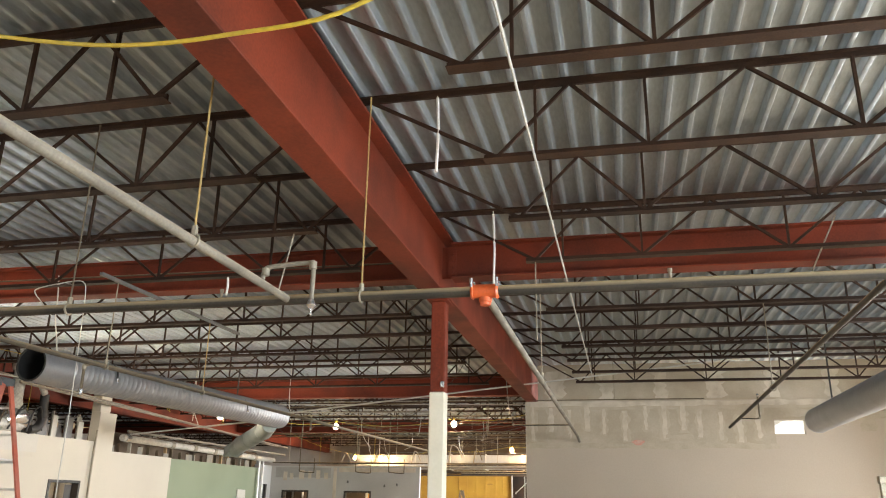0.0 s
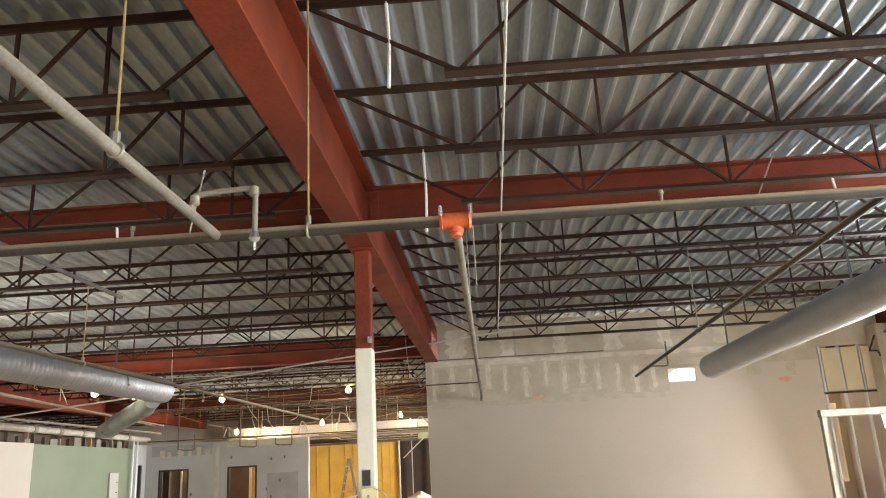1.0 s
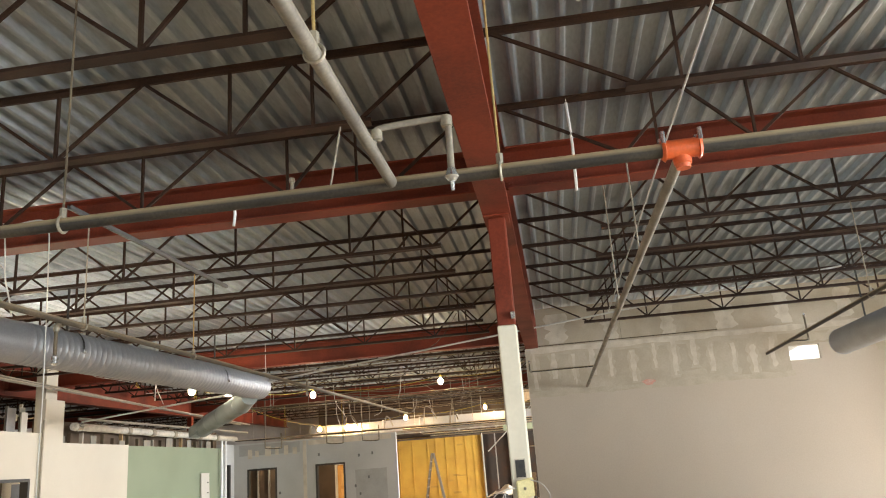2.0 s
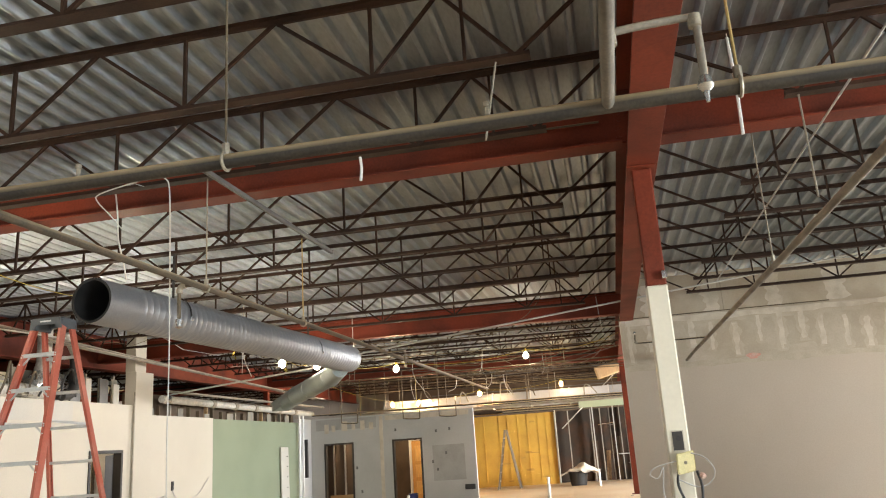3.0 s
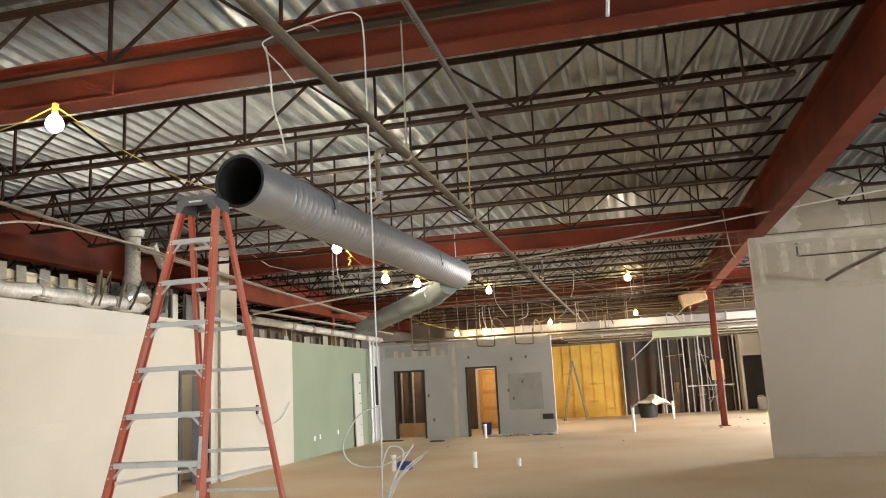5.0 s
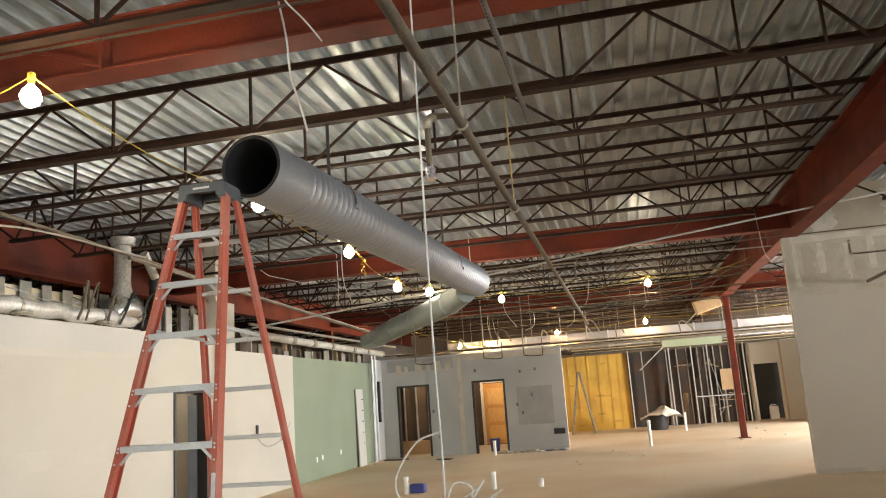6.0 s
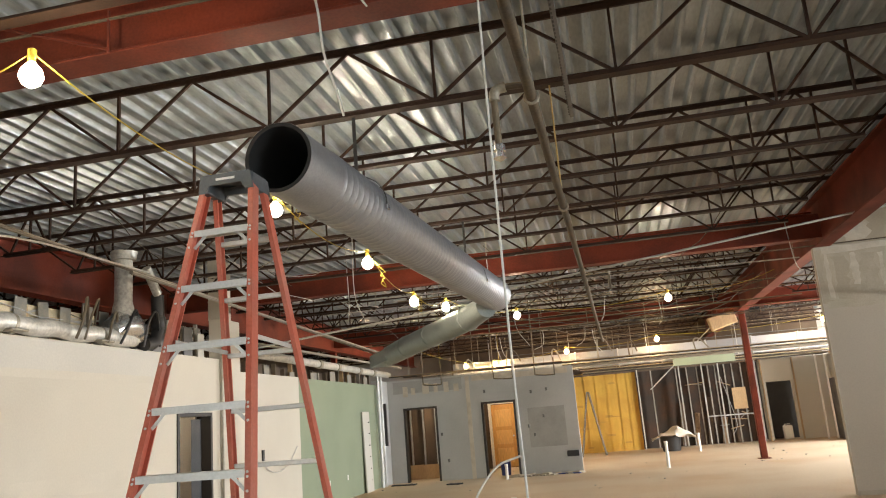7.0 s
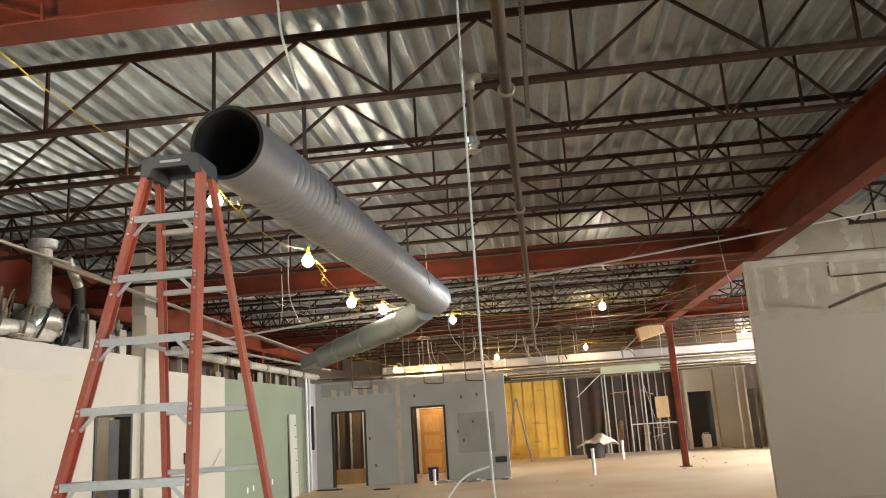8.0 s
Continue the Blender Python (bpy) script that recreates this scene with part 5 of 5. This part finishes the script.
ob = part("wall_switch", Shape().soft_box(-12.5, 18.86, 1.2, -12.47, 18.94, 1.4, 0.004), BLACK_STEEL, None, "dark switch box on the white wall")
tagged(ob, category="switch")

# ---- far end ----
rd = thing("rectangular_duct", "bright rectangular sheet-metal duct along the far end", "duct", (-11.6, 33.0, 3.12))
for k in range(10):
    x = 1.5 * k
    part("duct_section", Shape().soft_box(x, 0, 0, x + 1.49, 0.6, 0.56, 0.006), RECT_DUCT, rd)
    part("flange", Shape().box(x + 1.47, -0.03, -0.03, x + 1.51, 0.63, 0.59), STUD, rd)
for k, x in enumerate((-10.2, -7.3, -4.6, -1.6, 1.2)):
    line("duct_hanger", "thin strap holding the rectangular duct", "hanger", [(x, 32.97, 3.1), (x, 32.97, 4.88)], 0.012, STUD, 4, "duct hangers")
for y, z, x0, x1, r, m in ((28.6, 3.12, -12.3, 1.9, 0.03, PIPE), (30.0, 3.05, -11.8, 2.5, 0.045, PIPE_TAN), (31.4, 3.2, -7.5, 2.6, 0.03, PIPE), (33.0, 3.02, -7.0, 3.6, 0.035, PIPE), (34.8, 3.0, -7.0, 1.8, 0.04, PIPE), (27.0, 3.05, -12.3, -7.2, 0.022, PIPE)):
    t = thing("header_pipe", "dusty pipe hung across the far end", "pipe", (x0, y, z), 0, "far pipes")
    part("pipe", Shape().tube([(0, 0, 0), (x1 - x0, 0, 0)], r, 10), m, t, smooth=True)
    for q in (0.12, 0.5, 0.9):
        part("rod", Shape().tube([((x1 - x0) * q, 0, 0), ((x1 - x0) * q, 0, 4.9 - z)], 0.008, 5), FITTING, t)
for x in (-11.3, -9.2, -8.0):
    line("pipe_loop", "bent dark pipe loop over the far wall", "pipe", curve_pts([(x, 27.1, 4.9), (x, 27.1, 3.5), (x, 27.1, 2.85), (x + 0.05, 27.1, 2.75), (x + 0.5, 27.1, 2.72), (x + 0.55, 27.1, 2.8), (x + 0.55, 27.1, 3.2)], 4), 0.02, PIPE, 6, "pipe loops")
for k, x in enumerate((-10.3, -9.0, -7.6, -6.2, -5.3, -3.4)):
    rise, reach = 0.3 + 0.07 * (k * 3 % 5), 0.25 + 0.08 * (k * 2 % 4)
    line("pipe_loop", "bent dusty pipe rising under the far ceiling", "pipe", curve_pts([(x, 28.6, 3.12), (x, 28.9, 3.1 + rise), (x + 0.2 * reach, 28.9, 3.2 + rise), (x + 0.6 * reach, 28.95, 3.1 + rise), (x + reach, 28.95, 3.0 + 0.6 * rise)], 4), 0.02, (PIPE_TAN, PIPE_MID, FITTING)[k % 3], 8, "pipe loops")
structure("bulkhead_board", Shape().box(-3.79, 32.84, 2.9, -1.75, 32.9, 3.24), GREEN, "green board scrap under the duct", "wall")
br = thing("duct_scrap", "orange-brown cardboard wrap by the column head", "board", (-2.66, 28.4, 3.86))
part("wrap", Shape().soft_box(-0.3, -0.05, -0.2, 0.5, 0.1, 0.2, 0.03, pose(0, 0, 0, 0, -16, 8)), WOOD, br)


def stud_row(xs, y, z1, material, label, d=0.045):
    first = None
    for x in xs:
        if first is None:
            first = thing("wall_stud", label, "stud", (x, y, 0), 0, "bare wall studs")
            part("stud", Shape().prism([(-d, -0.02), (d, -0.02), (d, -0.015), (-d + 0.005, -0.015), (-d + 0.005, 0.015), (d, 0.015), (d, 0.02), (-d, 0.02)], (0, 0, 0), (0, 0, z1), (0, 1, 0)), material, first)
        else:
            copy_thing(first, pose(x, y, 0))


stud_row([-12.2 + 0.4 * k for k in range(5)], 28.75, 2.9, STUD, "pale metal stud in front of brown board")
stud_row([-9.2, -8.7, -8.1, -7.42, -7.05, -6.62, -6.2, -5.75, -5.4], WB + 0.0, 3.0, YELLOW_WALL, "yellow-painted stud over yellow boards", 0.022)
stud_row([-4.45, -3.5, -3.1, -2.72, -2.3, -2.05, -1.7, -1.42, -1.1, -0.75], WB + 0.15, 3.02, DULL_STUD, "weathered stud of a stripped wall")
stud_row([-4.98, -3.4, -2.55, -1.95, -0.62], WB - 0.1, 3.02, BAND, "pale grey post in the stripped wall", 0.06)
stud_row([-0.42, 0.72], WB - 0.08, 3.0, WOOD, "pine post by the black doorway", 0.06)
stud_row([1.25, 1.55], 35.0, 3.0, WHITE_TRIM, "white post of a stripped partition", 0.06)
ob = part("grey_panel", Shape().soft_box(1.62, 34.2, 0, 1.66, 35.3, 2.1, 0.01), STUD_DULL, None, "dark grey panel standing by the white posts")
tagged(ob, category="panel")
stud_row([1.75, 1.9, 2.1], 33.5, 3.0, STUD, "pale metal stud at the partition end")
line("plate", "dark top plate over the yellow boards", "timber", [(-9.6, WB - 0.12, 2.98), (-0.5, WB - 0.12, 3.0)], 0.05, BROWN_BOARD, 4)
line("plate", "horizontal brace between the bare studs", "timber", [(-2.5, WB + 0.1, 1.05), (-0.7, WB + 0.1, 1.05)], 0.03, STUD, 4)
rnd = random.Random(9)
for k in range(26):
    x, z, w, h2 = rnd.uniform(-7.6, -5.5), rnd.uniform(0.15, 2.7), rnd.uniform(0.2, 0.4), rnd.uniform(0.03, 0.09)
    ob = part("nogging", Shape().box(x, WB - 0.02 - 0.002 * (k % 9), z, x + w, WB - 0.001, z + h2), YELLOW_WALL if k % 3 else DARK_YELLOW, None, "short timber block between studs on yellow boards")
    tagged(ob, category="timber", group="noggings")
# clutter of the stripped wall
for k in range(9):
    x, z = rnd.uniform(-3.7, -0.9), rnd.uniform(0.4, 2.4)
    line("brace_strip", "short brace between weathered studs", "timber", [(x, WB + 0.22, z), (x + rnd.uniform(0.3, 0.7), WB + 0.22, z + rnd.uniform(-0.25, 0.25))], 0.02, DULL_STUD if k % 2 else WOOD, 4, "stud braces")
for k in range(5):
    line("board_offcut", "dark board offcut leaning behind the studs", "board", [(-3.5 + 0.5 * k, WB + 0.42, 0), (-3.4 + 0.5 * k, WB + 0.44, rnd.uniform(0.8, 1.9))], 0.13, RUST_TAN if k % 2 else BROWN_BOARD, 4, "board offcuts")
ob = part("wood_panel", Shape().soft_box(-1.55, WB - 0.02, 1.25, -1.05, WB + 0.02, 2.05), WOOD, None, "tan plywood panel fixed to bare studs")
tagged(ob, category="panel")
line("stud_cable", "grey cable drooping between bare studs", "cable", curve_pts([(-1.9, WB, 2.5), (-1.7, WB - 0.02, 1.6), (-1.55, WB - 0.02, 0.7), (-1.75, WB, 0.3)], 5), 0.012, WIRE, 6)
line("slant_pipe", "pale pipe leaning down from the ceiling", "pipe", [(-4.6, 34.5, 2.2), (-1.45, 33.4, 4.9)], 0.022, EMT, 6)

# things on the far floor
fl = thing("folding_ladder", "grey wooden trestle ladder by the yellow wall", "ladder", (-6.9, 34.0, 0))
for x0, x1, y in ((-0.4, 0.0, 0.0), (0.45, 0.05, 0.3)):
    part("leg", Shape().bar((x0, y, 0), (x1, 0.15, 2.3), 0.05, 0.05), PIPE_MID, fl)
    part("leg", Shape().bar((x0, y + 0.4, 0), (x1, 0.45, 2.3), 0.05, 0.05), PIPE_MID, fl)
for k in range(1, 7):
    z = 0.33 * k
    part("rung", Shape().bar((-0.4 + 0.4 * z / 2.3, 0.02, z), (-0.4 + 0.4 * z / 2.3, 0.42, z), 0.03, 0.03), FITTING, fl)
bin_ = thing("rubbish_bin", "dark open bin heaped with rubbish", "bin", (-4.15, 34.3, 0))
part("body", Shape().tube([(0, 0, 0), (0, 0, 0.05), (0, 0, 0.5), (0, 0, 0.55)], 0.4, 14, True, [0.3, 0.32, 0.38, 0.4]), BLACK_STEEL, bin_, smooth=True)
cl = thing("cloth_heap", "crumpled beige dust sheet on a dark bin", "cloth", (-4.05, 34.25, 0.52))
rnd = random.Random(3)
v, f, N = [], [], 14
for i in range(N):
    for j in range(N):
        u, w = i / (N - 1) * 2 - 1, j / (N - 1) * 2 - 1
        v.append((u * 0.75, w * 0.5, 0.32 * math.exp(-3 * ((u - 0.15) ** 2 + w * w)) + 0.14 * noise.noise((u * 2.7, w * 2.7, 3)) + 0.05 * noise.noise((u * 7, w * 7, 8)) - 0.22 * max(0, abs(u) - 0.55)))
f = [(i * N + j, i * N + j + 1, (i + 1) * N + j + 1, (i + 1) * N + j) for i in range(N - 1) for j in range(N - 1)]
part("sheet", Shape().add(v, f), CLOTH, cl, smooth=True)
for x, y, h2 in ((-4.69, 26.8, 0.68), (-9.3, 18.4, 0.30), (-7.7, 18.56, 0.3), (-6.86, 18.67, 0.14), (-8.95, 26.3, 0.4), (-3.3, 33.0, 0.6)):
    st = thing("pipe_stub", "white plastic drain stub rising from the slab", "pipe", (x, y, 0), 0, "floor drain stubs")
    part("pipe", Shape().tube([(0, 0, 0), (0, 0, h2)], 0.042, 14), PVC, st, smooth=True)
    part("cap", Shape().tube([(0, 0, h2 - 0.05), (0, 0, h2 - 0.045), (0, 0, h2 + 0.004), (0, 0, h2 + 0.008)], 0.047, 14, True, [0.043, 0.048, 0.048, 0.03]), PVC, st, smooth=True)
bx = thing("blue_cap", "dark blue plastic box beside a drain stub", "box", (-9.12, 18.55, 0))
part("box", Shape().soft_box(-0.14, -0.1, 0, 0.14, 0.1, 0.16, 0.02), BLUE, bx)
bk = thing("bucket", "dark blue plastic bucket in the doorway", "bucket", (-9.2, 27.9, 0))
part("body", Shape().tube([(0, 0, 0), (0, 0, 0.02), (0, 0, 0.36), (0, 0, 0.38)], 0.15, 16, True, [0.13, 0.135, 0.16, 0.165]), BLUE, bk, smooth=True)
part("handle", Shape().tube([(0.16 * math.cos(a), 0.16 * math.sin(a) * 0.4 - 0.1, 0.37 - 0.12 * math.sin(a)) for a in [math.pi * k / 10 for k in range(11)]], 0.006, 6), FITTING, bk)
wd2 = thing("pine_door", "orange pine panelled door in the lit rear room", "door", (-10.02, 31.12, 0.02))
part("leaf", Shape().soft_box(0, 0, 0, 0.78, 0.04, 2.05, 0.004), DOOR_WOOD, wd2)
for z0, z1 in ((0.15, 0.62), (0.75, 1.2), (1.32, 1.88)):
    part("panel", Shape().soft_box(0.12, -0.012, z0, 0.66, 0.0, z1, 0.01), PANEL_WOOD, wd2)
part("handle", Shape().tube([(0.70, -0.0, 1.0), (0.70, -0.05, 1.0), (0.70, -0.06, 1.0)], 0.03, 10, True, [0.015, 0.02, 0.03]), CHROME, wd2)
dl = thing("door_lining", "white painted lining round the pine door", "door frame", (-10.02, 31.1, 0))
for x in (-0.1, 0.79):
    part("jamb", Shape().soft_box(x, 0, 0, x + 0.09, 0.09, 2.15, 0.004), WHITE_TRIM, dl)
part("head", Shape().soft_box(-0.008, 0.002, 2.09, 0.788, 0.088, 2.148, 0.004), WHITE_TRIM, dl)
line("light_lead", "cable feeding the rear-room work light", "cable", [(-9.4, 29.8, 2.76), (-9.4, 29.8, 4.94)], 0.006, YELLOW_CABLE, 6)
box = thing("cardboard_sheet", "tan cardboard sheet standing in the doorway", "board", (-11.78, 28.5, 0))
part("sheet", Shape().soft_box(-0.5, 0, 0, 0.5, 0.03, 0.42, 0.005), WOOD, box)
ck = thing("canister", "white plastic canister in the black doorway", "canister", (0.3, WB + 0.5, 0))
part("body", Shape().soft_box(-0.16, -0.12, 0, 0.16, 0.12, 0.5, 0.03), PVC, ck)
part("handle", Shape().bar((-0.1, 0, 0.55), (0.1, 0, 0.55), 0.03, 0.03).bar((-0.1, 0, 0.48), (-0.1, 0, 0.56), 0.03, 0.03), PVC, ck)
rnd = random.Random(21)
v, f = Shape(), 0
for k in range(90):
    x, y, r = rnd.uniform(-9.0, -7.0), 27.15 + rnd.uniform(-0.35, 0.1), rnd.uniform(0.02, 0.09)
    if k > 55:
        x, y, r = rnd.uniform(-12.3, 2), rnd.uniform(21, 33), rnd.uniform(0.01, 0.035)
    if -12.3 < x < -12 and k > 70:
        x = -11
    v.soft_box(-r, -r * rnd.uniform(0.4, 1.6), 0, r, r, r * rnd.uniform(0.3, 1.0), r * 0.15, pose(x, y, 0, 0, 0, rnd.uniform(0, 180)))
ob = part("rubble", v, BARE_BOARD, None, "scattered gypsum crumbs and debris on the slab")
tagged(ob, category="debris", kind="stuff")
for x, y, w in ((-7.5, 27.05, 0.5), (-8.2, 27.1, 0.3), (-11.9, 26.5, 0.35), (-10.3, 25.8, 0.2)):
    ob = part("debris_sheet", Shape().soft_box(-w, -0.12, 0, w, 0.12, 0.03, 0.01, pose(x, y, 0, 0, 0, rnd.uniform(-20, 20))), BLUE if w == 0.5 else BLACK_STEEL, None, "flat dark scrap lying by the far wall")
    tagged(ob, category="debris")

# ---- by the east windows ----
structure("stud_header", Shape().box(6.5, WALL_R + 0.01, 3.9, 8.05, WALL_R + 0.13, 4.9), BARE_BOARD, "bare header board over open studs", "wall")
structure("room_back_board", wall_with_holes("y", 21.6, 0.1, 6.3, 8.05, 0, 4.9, [(6.9, 7.9, 0.9, 2.8)]), INSULATION, "tan board behind the open studs", "wall")
stud_row([6.56, 6.98, 7.42], WALL_R + 0.07, 3.9, STUD, "pale metal stud beside the partition")
for x in (6.6, 7.02, 7.46):
    ob = part("insulation_batt", Shape().soft_box(x, WALL_R + 0.03, 2.9, x + 0.37, WALL_R + 0.11, 3.86, 0.01), INSULATION, None, "tan insulation panel between studs")
    tagged(ob, category="insulation", group="insulation panels")
line("ledge", "dark ledge below the insulation panels", "rail", [(6.5, WALL_R + 0.02, 2.87), (7.9, WALL_R + 0.02, 2.87)], 0.03, BLACK_STEEL, 4)
structure("east_post", Shape().soft_box(7.62, 18.3, 0, 7.98, 18.75, 4.27), BARE_BOARD, "grey boxed post at the brick wall", "wall")
line("bent_rod", "bent dark rod on the boxed post", "pipe", curve_pts([(7.55, 18.25, 4.0), (7.4, 18.25, 3.7), (7.42, 18.25, 3.68), (7.56, 18.25, 3.66), (7.6, 18.25, 3.55)], 3), 0.02, BLACK_STEEL, 6)
gp = thing("glazed_screen", "metal framed screen with a clear pane and white panels", "screen", (2.36, 8.9, 0))
for x in (0.0, 0.83, 2.2, 3.4):
    part("post", Shape().soft_box(x - 0.022, -0.03, 0, x + 0.022, 0.03, 2.0, 0.004), FITTING, gp)
part("top_rail", Shape().soft_box(-0.03, -0.04, 2.0, 3.45, 0.04, 2.07, 0.005), FITTING, gp)
part("mid_rail", Shape().soft_box(0.03, -0.025, 1.1, 0.8, 0.025, 1.15, 0.005), FITTING, gp)
part("pane", Shape().box(0.025, -0.004, 0.1, 0.805, 0.004, 1.995), GLASS, gp)
for x0, x1 in ((0.855, 2.175), (2.225, 3.375)):
    part("panel", Shape().soft_box(x0, -0.015, 0.02, x1, 0.015, 1.995, 0.004), WHITE_TRIM, gp)

# bricks of the east wall by the partition
brick_me = Shape().soft_box(-0.012, -0.1, -0.03, 0.01, 0.1, 0.03, 0.005).mesh("brick", BRICK)
for row in range(18):
    for k in range(15):
        y = 15.0 + 0.213 * k + (0.106 if row % 2 else 0)
        b = new("brick", brick_me)
        b.parent = wall_east
        b.location = (8.04, y, 2.72 + 0.077 * row)

# side room behind the cream wall's doorway
stud_row([-13.2 - 0.0 * k for k in range(1)], 16.2, 2.8, WOOD, "pine stud in the side room", 0.05)
stud_row([-13.52], 17.5, 2.8, PIPE_MID, "brown stud in front of pale board", 0.03)
ob = part("plaster_sheet", Shape().soft_box(-14.9, 17.6, 0, -13.15, 17.65, 2.4), WHITE_TRIM, None, "pale plasterboard sheet standing in the side room")
tagged(ob, category="board")
ob = part("door_leaf", Shape().soft_box(-12.86, 16.95, 0.01, -12.68, 17.0, 2.03, 0.006), BLUE_STEEL, None, "blue-grey steel door leaf folded back inside the doorway")
tagged(ob, category="door")
# connection plates at the near column
for k in (-1, 1):
    pl = thing("shear_plate", "red-primed bolted connection plate at the beam joint", "steel plate", (GIRDER_X + k * 0.135, TIE_Y[0] - 0.02, NEAR_TIE[0] + 0.2), 0, "connection plates")
    part("plate", Shape().soft_box(-0.05, -0.008, -0.17, 0.05, 0.004, 0.17, 0.002), PRIMER, pl)
    for z in (-0.11, -0.035, 0.04, 0.115):
        part("bolt", Shape().tube([(0.01 * k, -0.006, z), (0.01 * k, -0.022, z)], 0.016, 6), PRIMER, pl)
line("light_lead", "cable feeding the rear-room work light", "cable", [(-11.0, 28.2, 2.74), (-11.0, 28.2, 4.94)], 0.006, YELLOW_CABLE, 6)
structure("wall_stud_backing", Shape().box(-12.5, 28.82, 0, -10.4, 28.9, 2.9), BROWN_BOARD, "dark brown backing board behind bare studs", "wall")
line("light_lead", "cable feeding the side-room work light", "cable", [(-13.6, 16.2, 2.64), (-13.6, 16.2, 4.94)], 0.006, YELLOW_CABLE, 6)

# conduit and bracing rods on the near tie beam
line("beam_conduit", "dark conduit clipped along the red tie beam", "conduit", [(-13.9, 9.1, 4.54), (-9.3, 9.1, 4.56), (-2.4, 9.1, 4.52)], 0.011, PIPE_MID, 8)
line("brace_rod", "rusty diagonal rod on the red tie beam", "rod", [(-9.72, 9.1, 4.66), (-8.84, 9.1, 4.33)], 0.011, PRIMER, 6)
line("brace_rod", "short upright rod on the red tie beam", "rod", [(-8.84, 9.1, 4.62), (-8.84, 9.1, 4.31)], 0.011, PRIMER, 6)
